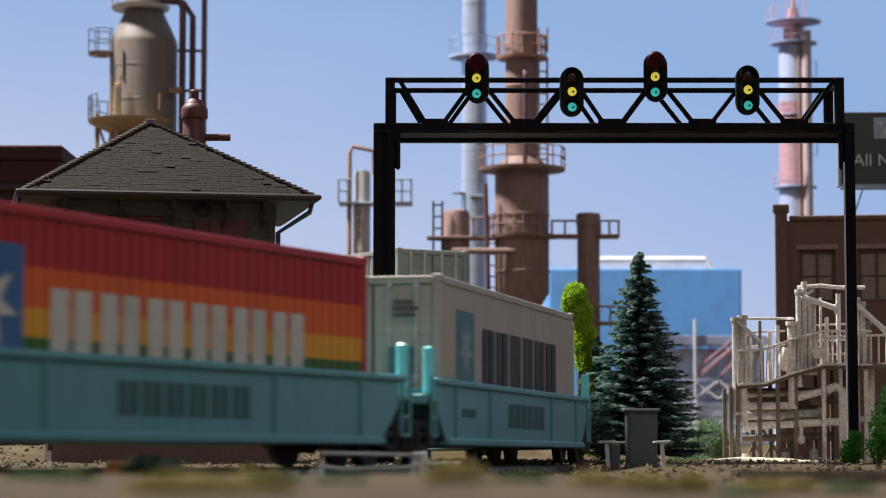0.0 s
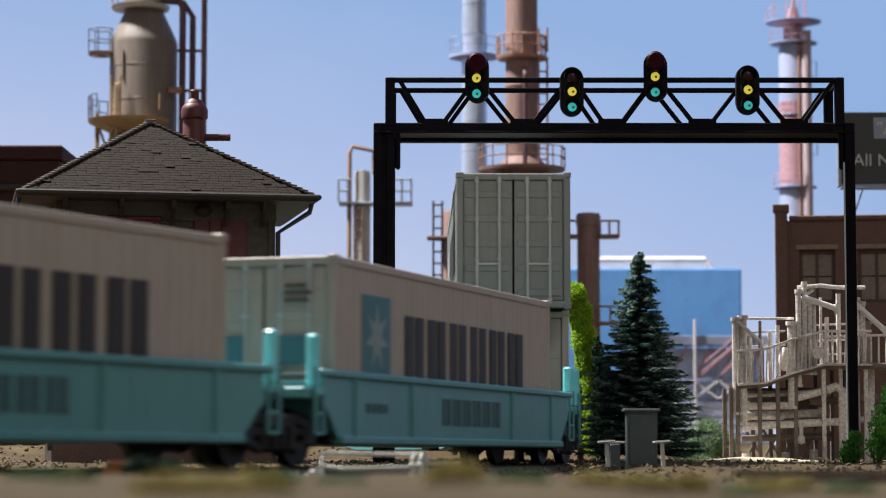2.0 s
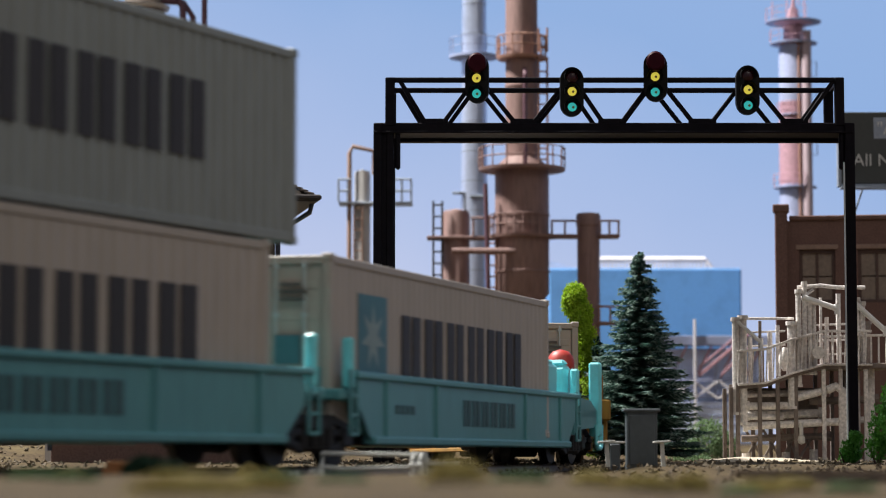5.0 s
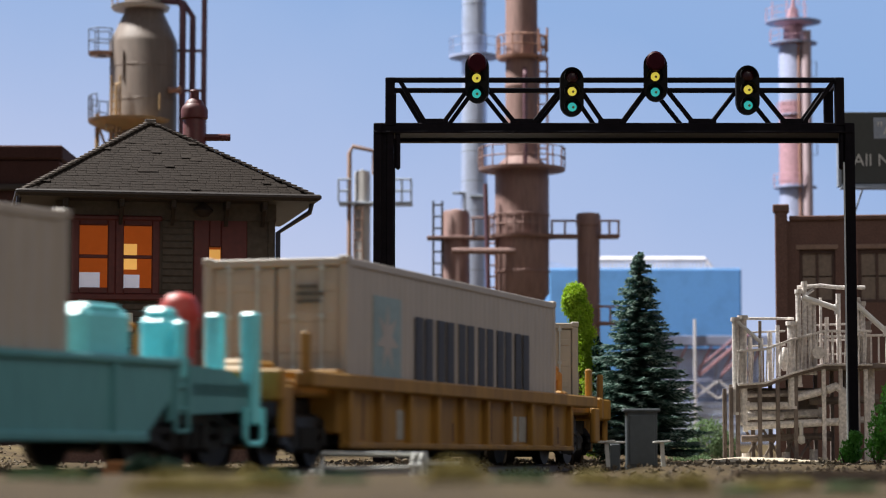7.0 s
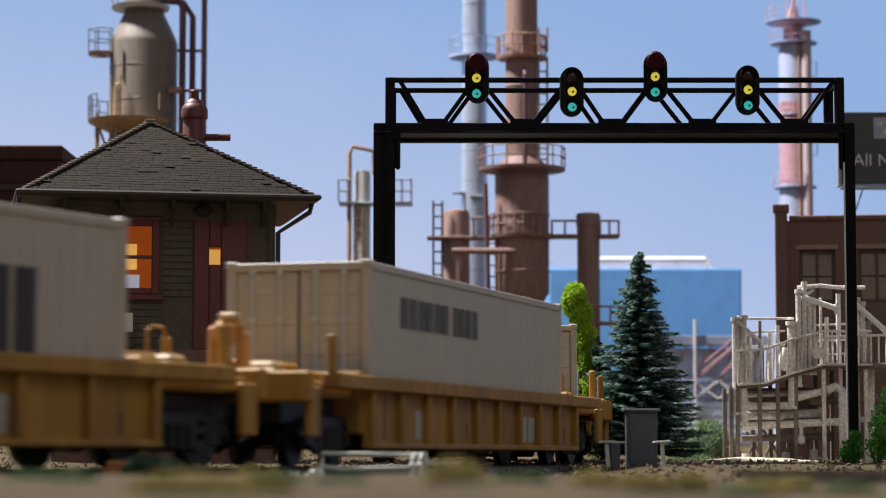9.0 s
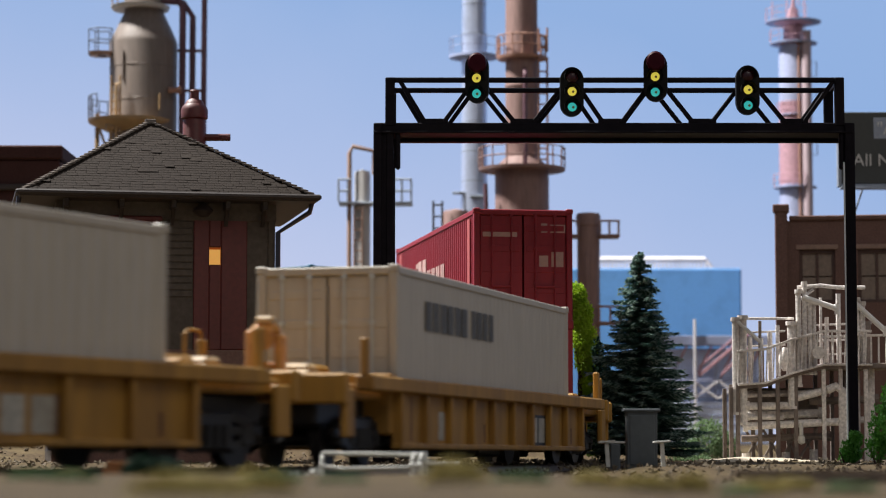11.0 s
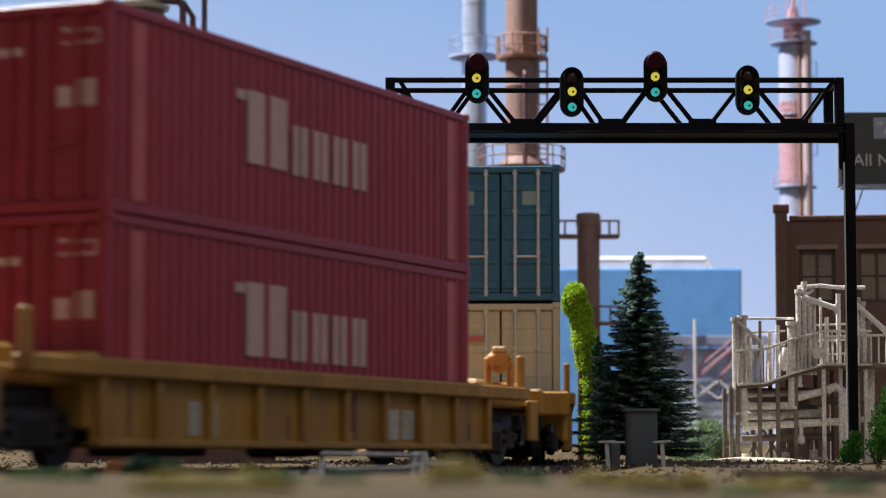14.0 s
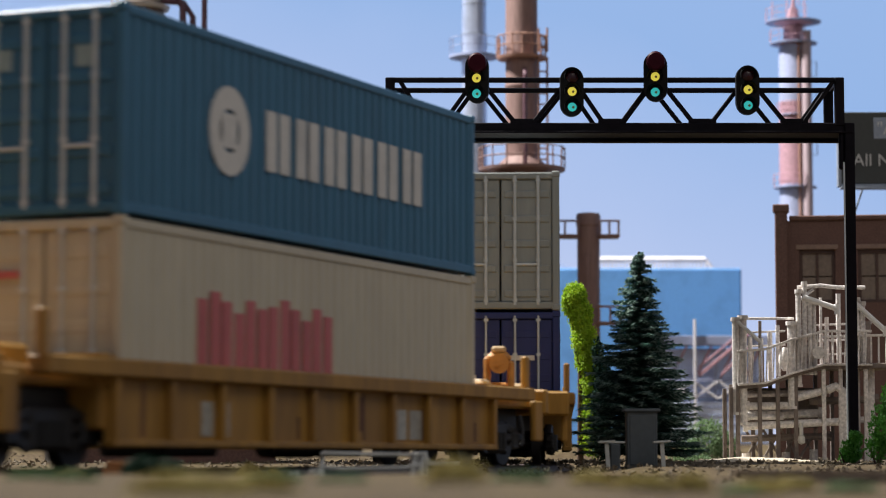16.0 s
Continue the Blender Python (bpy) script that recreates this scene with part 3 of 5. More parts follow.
def teal_unit(offset, lead_truck, tail_coupler, label):
    t = thing("turquoise_well_car", at(0, 0, 0), label, "railway car", "turquoise well cars")
    p = M["teal"]
    for s in (1, -1):
        g = Geo()
        prof = [(-6.9, .95), (-6.3, .42), (6.3, .42), (6.9, .95), (6.9, 1.42), (-6.9, 1.42)]
        for y in (s * 1.26, s * 1.36):
            g.v += [(x, y, z) for x, z in prof]
        g.f += [tuple(range(6)) if s < 0 else tuple(range(6))[::-1], tuple(range(6, 12)) if s > 0 else tuple(range(6, 12))[::-1]]
        g.f += [(i, (i + 1) % 6, 6 + (i + 1) % 6, 6 + i) for i in range(6)]
        part("side_panel", g, p, t)
        part("top_chord", Geo().box(-7.1, 7.1, *sorted((s * 1.22, s * 1.42)), 1.36, 1.48, .03), p, t)
        part("bottom_sill", Geo().box(-6.3, 6.3, *sorted((s * 1.2, s * 1.44)), .34, .48, .03), p, t)
        for x in (-5.6, -2.9, 2.9, 5.6):
            part("stiffener", Geo().box(x - .05, x + .05, *sorted((s * 1.34, s * 1.41)), .46, 1.38, .02), p, t)
        bars_mark(t, M["tealink"], s * 1.366, s, s * 1.25, .70, 1.16, 6, 3.4, .12)
        bars_mark(t, M["tealink"], s * 1.366, s, s * 5.1, .85, 1.0, 4, 1.0, .1)
    part("well_floor", Geo().box(-6.3, 6.3, -1.2, 1.2, .36, .48, .02), M["black"], t)
    for e in (1, -1):
        g = Geo().box(*sorted((e * 6.5, e * 7.6)), -1.3, 1.3, 1.02, 1.2, .03)
        part("bolster_wall", Geo().box(*sorted((e * 6.3, e * 6.6)), -1.24, 1.24, .5, 1.33, .03), p, t)
        part("end_platform", g, p, t)
        for y in (-1.0, -.55, 1.28):
            g = Geo().box(e * 7.2 - .08, e * 7.2 + .08, y - .09, y + .09, 1.2, 2.25 if y < 1 else 2.0, .04)
            part("guide_post", g, M["cyan"], t)
        g = Geo().tube([(e * 7.3, 1.36, .5), (e * 7.3, 1.36, 1.5)], .035).tube([(e * 7.0, 1.36, .5), (e * 7.0, 1.36, 1.5)], .035)
        for z in (.5, .8, 1.1):
            g.tube([(e * 7.0, 1.36, z), (e * 7.3, 1.36, z)], .03)
        part("ladder", g, p, t)
    bogie(t, -7.8, M["black"])
    if lead_truck:
        bogie(t, 7.8, M["black"])
    if tail_coupler:
        part("coupler", Geo().box(-9.3, -7.4, -.16, .16, .7, .98, .04).box(-9.5, -9.2, -.24, .2, .66, 1.02, .06), M["black"], t)
        part("brake_housing", Geo().box(-6.3, -5.2, .3, 1.15, 1.2, 2.1, .1).box(-6.1, -5.4, .35, 1.1, 2.05, 2.16, .05), M["cyan"], t)
        part("brake_cover", Geo().lathe([(.22, 1.2), (.23, 1.9), (.29, 2.02), (.30, 2.15), (.26, 2.3), (.16, 2.41), (0, 2.45)], -7.9, .8, 22), M["dome"], t, "bright red domed cover")
        part("brake_hood", Geo().box(-7.6, -7.15, .6, 1.12, 1.2, 2.1, .1).box(-7.5, -7.2, .66, 1.06, 2.05, 2.2, .08), M["cyan"], t)
        for s in (1, -1):
            g = Geo()
            prof = [(-6.88, .62), (-7.05, .72), (-9.0, .80), (-9.0, 1.1), (-8.3, 1.36), (-6.88, 1.42)]
            for y in (s * 1.27, s * 1.35):
                g.v += [(x, y, z) for x, z in prof]
            g.f += [tuple(range(6)), tuple(range(6, 12))[::-1]] + [(i, 6 + i, 6 + (i + 1) % 6, (i + 1) % 6) for i in range(6)]
            part("end_shroud", g, p, t)
            part("step_loop", Geo().tube([(-9.15, s * 1.38, .85), (-9.15, s * 1.38, .42), (-9.08, s * 1.38, .34), (-8.78, s * 1.38, .34), (-8.7, s * 1.38, .42), (-8.7, s * 1.38, .85)], .045, 8), M["cyan"], t)
        for y in (-1.25, .7, 1.3):
            part("guide_post", Geo().box(-9.05, -8.85, y - .13, y + .13, .9 if y < 1 else .6, 2.2, .04), M["cyan"], t)
        part("end_sill", Geo().box(-9.1, -7.4, -1.35, 1.35, .95, 1.2, .04), p, t)
    RIDERS.append((t, offset, ART, 0))


def yellow_car(offset, stand=1, dark_surround=False):
    t = thing("yellow_well_car", at(0, 0, 0), "weathered yellow well car with ribbed sides", "railway car", "yellow well cars")
    p = M["yellow"]
    for s in (1, -1):
        part("side_sill", Geo().box(-8.3, 8.3, *sorted((s * 1.212, s * 1.52)), 1.18, 1.42, .03), p, t)
        part("side_panel", Geo().box(-6.6, 6.6, *sorted((s * 1.28, s * 1.34)), .34, 1.2, .01), p, t)
        part("bottom_flange", Geo().box(-6.6, 6.6, *sorted((s * 1.26, s * 1.46)), .28, .38, .02), p, t)
        for i in range(10):
            x = -6.5 + 13 * i / 9
            part("side_rib", Geo().box(x - .07, x + .07, *sorted((s * 1.33, s * 1.46)), .36, 1.2, .02), p, t)
        if dark_surround:
            part("panel_surround", Geo().box(s * -2.9 - .68, s * -2.9 + .68, *sorted((s * 1.335, s * 1.343)), .38, .98), M["black"], t, "dark block round the pale reporting panel")
        for x, w in ((s * -2.9, 1.1), (s * 3.7, .8)):
            for x0, x1 in ((x - w / 2, x - .07), (x + .07, x + w / 2)):
                part("reporting_panel", Geo().box(x0, x1, *sorted((s * 1.335, s * 1.35)), .44, .92), M["dirtywhite"], t)
        for i in range(6):
            x = -5.8 + 2.3 * i
            part("rust_streak", Geo().box(x - .05, x + .05, *sorted((s * 1.335, s * 1.341)), .42, .75 + .2 * (i % 3)), M["ruststain"], t)
        part("rust_patch", Geo().box(s * -1.0 - .16, s * -1.0 + .16, *sorted((s * 1.335, s * 1.348)), .55, 1.1), M["ruststain"], t)
    part("well_floor", Geo().box(-6.4, 6.4, -1.25, 1.25, .34, .48, .02), M["black"], t)
    for e in (1, -1):
        g = Geo().box(*sorted((e * 6.6, e * 9.2)), -1.15, 1.15, 1.05, 1.3, .04)
        part("end_beam", Geo().box(*sorted((e * 9.1, e * 9.3)), -1.4, 1.4, .95, 1.42, .04), p, t)
        part("bolster_wall", Geo().box(*sorted((e * 6.3, e * 6.7)), -1.3, 1.3, .5, 1.5, .04), p, t)
        part("end_platform", g, p, t)
        part("end_plate", Geo().box(*sorted((e * 6.9, e * 8.1)), -.35, .35, 1.3, 1.62, .06), p, t)
        for s in (1, -1):
            part("step_bracket", Geo().box(e * 8.9 - .2, e * 8.9 + .2, s * 1.3 - .06, s * 1.3 + .06, .45, 1.2, .03), p, t)
            part("grab_post", Geo().box(e * 8.2 - .1, e * 8.2 + .1, s * 1.35 - .06, s * 1.35 + .06, 1.4, 2.0, .03), p, t)
        part("coupler", Geo().box(*sorted((e * 8.6, e * 9.75)), -.16, .16, .72, 1.0, .04).box(*sorted((e * 9.6, e * 9.85)), -.22, .22, .68, 1.04, .06), M["black"], t)
        bogie(t, e * 7.5, M["black"])
        part("underframe", Geo().box(*sorted((e * 6.72, e * 9.05)), -.85, .85, .62, 1.06, .05), M["black"], t)
        for y in (-.95, -.5, 0, .5, .95):
            part("deck_bar", Geo().box(*sorted((e * 8.25, e * 9.1)), y - .05, y + .05, 1.3, 1.345, .01), p, t)
        part("hand_rail", Geo().tube([(e * 9.05, -1.3, 1.3), (e * 9.05, -1.3, 2.05), (e * 8.98, -1.25, 2.12), (e * 8.6, -1.25, 2.12), (e * 8.5, -1.25, 2.05), (e * 8.5, -1.25, 1.3)], .03, 6), p, t)
        part("hatch_cover", Geo().box(*sorted((e * 8.0, e * 8.6)), .05, .6, 1.32, 1.5, .08).box(*sorted((e * 8.1, e * 8.5)), .1, .55, 1.46, 1.6, .06), M["sandy"], t, "pale worn cover on the end deck")
        g = Geo()
        for y in (-1.25, -.95):
            g.tube([(e * 9.32, y, .42), (e * 9.32, y, 1.3)], .03, 6)
        for z in (.45, .75, 1.05):
            g.tube([(e * 9.32, -1.25, z), (e * 9.32, -.95, z)], .028, 6)
        part("end_ladder", g, p, t)
        part("air_hose", Geo().tube([(e * 9.3, .45, .95), (e * 9.5, .5, .7), (e * 9.62, .5, .42), (e * 9.7, .45, .36)], .04, 6), M["black"], t)
        if e == stand:
            g = Geo().box(8.92, 9.2, -.26, -.12, 1.3, 2.1, .05).box(8.92, 9.2, .2, .34, 1.3, 2.02, .05).box(8.92, 9.14, -.14, .22, 1.3, 1.6, .05).box(8.95, 9.2, -.2, .28, 1.95, 2.2, .1)
            if e < 0:
                g.v = [(-x, y, z) for x, y, z in g.v]
                g.f = [f[::-1] for f in g.f]
            st = part("brake_stand", g, M["standpaint"], t, "orange-yellow brake stand with wheel")
            part("brake_wheel", Geo().cyl((e * 9.24, .05, 1.95), (e * 9.3, .05, 1.95), .19, n=20).cyl((e * 9.2, .05, 1.95), (e * 9.38, .05, 1.95), .06, n=8), M["standpaint"], st)
            part("chain_box", Geo().box(*sorted((e * 8.96, e * 9.17)), -.1, .18, 2.16, 2.3, .04), M["sandy"], st)
    for x in (-2.0, 3.0):
        part("brake_rigging", Geo().box(x - .8, x + .8, -.5, .6, .16, .34, .05), M["black"], t)
    part("air_tank", Geo().cyl((-1.2, .4, .3), (.4, .4, .3), .16, n=12), M["black"], t)
    RIDERS.append((t, offset, STD, 0))


for i, off in enumerate((104.61, 89.18, 73.55, 58.01, 42.45)):
    teal_unit(off, i == 0, i == 4, ("leading turquoise well car of an articulated set", "turquoise well car joined to its neighbours by shared bogies",
                                    "middle turquoise well car of an articulated set", "turquoise well car carrying two stacked containers", "last turquoise well car, coupled to a yellow one")[i])
for off in (24.02, 4.71, -14.74, -34.56, -54.18, -73.44):
    yellow_car(off, 0 if off == 24.02 else 1, off == -14.74)


def motions():
    for ob, offset, base, z in RIDERS:
        walk(ob, ride(offset, base, z))
    times = [16.0 * i / 228 for i in range(229)]
    turned = [math.degrees((run(t) - run(0)) / .46) for t in times]
    for w, ax in WHEELS:
        walk(w, [(t, at(ax, 0, .43, 0, a, 0)) for t, a in zip(times, turned)])

# ---- signal gantry over the tracks ----
def build_gantry():
    t = thing("signal_gantry", at(0, 0, 0), "black steel truss signal gantry on two legs", "signal gantry")
    g_ = M["gantry"]
    ya, yb = 56.4, 58.0
    for y in (ya, yb):
        part("top_chord", Geo().box(-1.32, 9.23, y - .06, y + .06, 8.77, 8.885, .02), g_, t)
        part("bottom_chord", Geo().box(-1.6, 9.44, y - .06, y + .06, 7.60, 7.83, .02), g_, t)
        part("chord_flange", Geo().box(-1.6, 9.44, y - .14, y + .14, 7.58, 7.63, .01), g_, t)
        nodes = [-1.08] + [.80, 2.95, 4.92, 7.03] + [9.1]
        low = [-.2, 1.87, 3.9, 5.98, 8.1]
        for i in range(5):
            for top in (nodes[i], nodes[i + 1]):
                sgn = 1 if top > low[i] else -1
                part("diagonal", Geo().bar((low[i] + sgn * .2, y, 7.82), (top - sgn * .1, y, 8.79), .1), g_, t)
            part("gusset", Geo().box(low[i] - .32, low[i] + .32, y - .04, y + .04, 7.80, 7.93, .01), g_, t)
        for x in (-1.22, 9.14):
            part("end_post", Geo().box(x - .11, x + .11, y - .08, y + .08, 7.75, 8.885, .02), g_, t)
    for x in (-1.22, .8, 2.95, 4.92, 7.03, 9.2):
        part("cross_tie", Geo().bar((x, ya, 8.82), (x, yb, 8.82), .09), g_, t)
    part("walkway", Geo().box(-1.5, 9.5, ya + .1, yb - .1, 7.66, 7.72, .01), g_, t)
    for x, w in ((-1.35, .5), (9.55, .36)):
        for y in (ya, yb):
            if x < 0:
                part("leg", Geo().box(x - w * .5, x - w * .5 + .2, y - .1, y + .1, -.02, 7.82, .02), g_, t)
                part("leg", Geo().box(x + w * .5 - .2, x + w * .5 - .03, y - .08, y + .08, -.02, 7.6, .02), g_, t)
                part("leg_web", Geo().box(x - .1, x + .1, y - .04, y + .04, -.02, 7.58, .01), g_, t)
            elif y == ya:
                part("leg", Geo().box(x - .31, x - .08, y - .12, y + .12, -.02, 7.82, .02), g_, t)
        for i in range(8 if x < 0 else 0):
            a, b = (-1, 1) if i % 2 else (1, -1)
            part("lacing", Geo().bar((x + a * w * .4, ya, .3 + i * .9), (x + b * w * .4, ya, 1.2 + i * .9), .07), g_, t)
            part("lacing", Geo().bar((x, ya + (.1 if i % 2 else 1.5), .3 + i * .9), (x, ya + (1.5 if i % 2 else .1), 1.2 + i * .9), .07), g_, t)
        part("footing", Geo().box(x - .45, x + .45, ya - .4, (yb if x < 0 else ya) + .4, -.3, .02, .03), M["stone"], t)
    part("bracket", Geo().box(9.12, 9.24, ya - .08, ya + .08, 6.75, 7.6, .04), g_, t)
    part("bracket", Geo().box(-1.1, -.98, ya - .08, ya + .08, 6.75, 7.6, .04), g_, t)
    part("conduit", Geo().tube([(9.20, 56.2, .1), (9.20, 56.2, 6.9)], .02), M["bar"], t)
    for x, z in ((.788, 8.82), (2.955, 8.51), (4.886, 8.855), (6.99, 8.55)):
        h = part("signal_head", head_geo(), M["head"], t, "three-lens signal head, yellow and green lit")
        h.matrix_basis = at(x, 56.15, z, 0, 0, -9 if z > 8.8 else 3)
        if z > 8.8:
            part("top_shade", shade_geo(), M["shade"], h, "maroon shade over the top lens").matrix_basis = at(.02, -.1, .345, 0, -7, 0)
        for dz, key, rr in ((.34, "lens_red", .14), (.0, "lens_yellow", .104), (-.36, "lens_green", .104)):
            part("lens", Geo().lathe([(0, .03), (rr * .6, .022), (rr, 0)], 0, 0, 18), M[key], h).matrix_basis = at(0, -.12, dz, 90, 0, 0)
            hood = Geo()
            n = 12
            for i in range(n):
                a, b = radians(-20 + 220 * i / n), radians(-20 + 220 * (i + 1) / n)
                for r0 in (.165,):
                    hood.add([(r0 * math.cos(w), yy, r0 * math.sin(w)) for w, yy in ((a, 0), (b, 0), (b, -.16), (a, -.16))], [(0, 1, 2, 3)])
                    hood.add([((r0 + .02) * math.cos(w), yy, (r0 + .02) * math.sin(w)) for w, yy in ((a, 0), (b, 0), (b, -.16), (a, -.16))], [(3, 2, 1, 0)])
            part("hood", hood, M["head"], h).matrix_basis = at(0, -.1, dz)
            if key != "lens_red":
                part("lamp_core", Geo().cyl((0, 0, 0), (0, -.012, 0), .03, n=10), M["bulb"], h).matrix_basis = at(.02, -.15, dz - .01)


def shade_geo():
    g, n = Geo(), 14
    for y, r in ((0, .26), (-.14, .25), (-.18, .2)):
        g.v += [(r * .86 * math.cos(math.tau * i / n), y, r * .92 * math.sin(math.tau * i / n)) for i in range(n)]
    for k in (0, 1):
        g.f += [(k * n + i, (k + 1) * n + i, (k + 1) * n + (i + 1) % n, k * n + (i + 1) % n) for i in range(n)]
    g.f.append(tuple(range(2 * n, 3 * n))[::-1])
    return g


def head_geo():
    g = Geo()
    n = 14
    ring = [(.27 * math.cos(math.pi * i / n), .28 + .29 * math.sin(math.pi * i / n)) for i in range(n + 1)]
    ring += [(-.27 * math.cos(math.pi * i / n), -.28 - .29 * math.sin(math.pi * i / n)) for i in range(n + 1)]
    m = len(ring)
    for y in (-.1, .06):
        g.v += [(x, y, z) for x, z in ring]
    g.f += [tuple(range(m)), tuple(range(m, 2 * m))[::-1]]
    g.f += [(i, m + i, m + (i + 1) % m, (i + 1) % m) for i in range(m)]
    g.box(-.1, .1, .05, .3, -.3, .3, .03)
    return g


build_gantry()


# ---- interlocking tower with a hipped roof ----
def build_tower():
    t = thing("interlocking_tower", at(-6.76, 58.3, 0, 0, 0, 11.5), "two-storey railway tower with slate hip roof and lit windows", "building")
    a, b = 2.5, 2.2   # half width, half depth
    sid, mar = M["siding"], M["maroon"]
    # front wall with openings: a pair of windows and a glazed door
    g = Geo()

    def wall(x0, x1, z0, z1):
        g.box(x0, x1, -b, -b + .16, z0, z1)
    wall(-a, -2.16, 3.8, 6.0), wall(-.18, .62, 2.6, 6.0), wall(1.85, a, 2.6, 6.0), wall(-a, -.12, 2.6, 3.8), wall(-2.14, -.12, 5.55, 6.0), wall(.62, 1.85, 5.55, 6.0)
    g.box(-a, a, b - .16, b, 0, 6)
    g.box(a - .16, a, -b + .16, b - .16, 0, 6)
    g.box(-a, -a + .16, -b + .16, b - .16, 0, 6)
    part("wall", g, sid, t)
    part("lower_wall", Geo().box(-a - .04, a + .04, -b - .04, -b + .16, 0, 2.6, .02), M["brick"], t)
    for z in np.arange(2.7, 3.75, .16):
        part("clapboard", Geo().box(-a + .12, -.15, -b - .03, -b + .0, z, z + .14, .015), sid, t)
    for z in np.arange(3.8, 5.5, .16):
        part("clapboard", Geo().box(-.1, .6, -b - .03, -b + .0, z, z + .14, .015), sid, t)
    for x in (-a + .09, a - .09):
        part("corner_board", Geo().box(x - .08, x + .08, -b - .05, -b + .12, 2.6, 6.0, .02), sid, t)
    part("side_cladding", Geo().box(-a - .05, -a, -b + .05, b - .05, 3.6, 5.7, .01), M["corner"], t)
    for i in range(12):
        part("quoin", Geo().box(-a - .10 - .04 * (i % 2), -a + .02, -b - .02, -b + .25, 1.3 + i * .18, 1.46 + i * .18, .02), M["corner"], t)
    part("frieze", Geo().box(-a - .02, a + .02, -b - .06, -b, 5.55, 5.98, .02), sid, t)
    for x in (-2.3, -1.05, .12, 1.35, 2.2):
        part("eave_bracket", Geo().box(x - .06, x + .06, -b - .55, -b - .04, 5.78, 6.0, .02).bar((x, -b - .03, 5.45), (x, -b - .45, 5.85), .09), M["darktrim"], t)
    # windows
    for x0, x1, z0, z1 in ((-2.16, -1.16, 3.85, 5.55), (-1.16, -.16, 3.85, 5.55)):
        w = part("window", Geo().box(x0, x0 + .19, -b - .07, -b + .1, z0, z1, .02).box(x1 - .17, x1, -b - .07, -b + .1, z0, z1, .02)
                 .box(x0 + .19, x1 - .17, -b - .07, -b + .1, z1 - .14, z1, .02).box(x0 + .19, x1 - .17, -b - .07, -b + .1, z0, z0 + .14, .02), mar, t)
        part("sash_bar", Geo().box(x0 + .19, x1 - .17, -b - .03, -b + .05, 4.66, 4.74, .01), mar, w)
        part("pane", Geo().box(x0 + .19, x1 - .17, -b + .04, -b + .05, z0 + .14, z1 - .14), GLASS, w).visible_shadow = False
    part("window_sill", Geo().box(-2.3, -.05, -b - .14, -b + .02, 3.70, 3.85, .03), mar, t)
    part("window_head", Geo().box(-2.25, -.1, -b - .1, -b + .02, 5.52, 5.64, .03), mar, t)
    d = part("door", Geo().box(.98, 1.25, -b - .05, -b + .08, 2.6, 4.55, .02), mar, t, "maroon door with a small lit pane")
    part("stile", Geo().box(.62, .978, -b - .05, -b + .08, 2.6, 5.58, .02), mar, d)
    part("stile", Geo().box(1.252, 1.85, -b - .05, -b + .08, 2.6, 5.58, .02), mar, d)
    part("top_rail", Geo().box(.98, 1.25, -b - .05, -b + .08, 4.95, 5.58, .02), mar, d)
    part("pane", Geo().box(.98, 1.25, -b + .04, -b + .05, 4.55, 4.95), GLASS, d).visible_shadow = False
    # room behind the panes
    part("room_back", Geo().box(-2.3, 2.3, -.6, -.55, 2.6, 6.0), M["room"], t, "orange interior wall, glowing by itself for the room light")
    part("room_floor", Geo().box(-2.3, 2.3, -b + .16, -.6, 2.55, 2.62), M["siding"], t)
    part("room_lamp", Geo().box(-1.02, -.62, -1.6, -1.55, 4.46, 5.05), M["roomlamp"], t)
    part("room_lamp", Geo().box(.9, 1.3, -1.6, -1.55, 4.5, 4.95), M["roomlamp"], t)
    part("notice", Geo().box(-1.98, -1.5, -b + .07, -b + .08, 3.98, 4.34), M["notice"], t)
    part("notice", Geo().box(-.97, -.6, -b + .07, -b + .08, 3.98, 4.30), M["notice"], t)
    part("name_board", Geo().box(-2.15, -.75, -b - .1, -b - .03, 2.98, 3.42, .02), M["sign"], t, "cream name board with dark letters")
    words("name_lettering", "LAJES", .30, M["ink"], t, at(-2.0, -b - .105, 3.06, 90, 0, 0))
    part("board_shelf", Geo().box(-2.0, -.7, -b - .3, -b - .03, 2.62, 2.78, .03), M["darktrim"], t)
    # roof: four hips of overlapping slates
    ex, ey, ez, rz, rl, rr = a + .86, b + .95, 6.02, 8.06, -.26, -.16
    g = Geo()
    g.box(-ex, ex, -ey, ey, ez - .06, ez + .02, .02)
    part("soffit", g, M["darktrim"], t)
    part("gutter", Geo().box(-ex - .06, ex + .06, -ey - .08, -ey + .02, ez - .02, ez + .09, .03).box(-ex - .08, -ex + .02, -ey, ey, ez - .02, ez + .09, .03).box(ex - .02, ex + .08, -ey, ey, ez - .02, ez + .09, .03), M["darktrim"], t)
    deck = Geo().add([(-ex, -ey, ez), (ex, -ey, ez), (ex, ey, ez), (-ex, ey, ez), (rl, 0, rz), (rr, 0, rz)],
                     [(0, 1, 5, 4), (1, 2, 5), (2, 3, 4, 5), (3, 0, 4)])
    roof = part("roof", deck, M["shingle"], t, "dark slate hip roof", smooth=0)
    rng = random.Random(4)
    courses = 30
    slab = []
    for w in (.19, .23, .27):
        gg = Geo().box(0, w, 0, .135, 0, .012, .003)
        slab.append((w, gg, mesh_of("slate", gg, M["shingle"])))
    rest, single = Geo(), 0
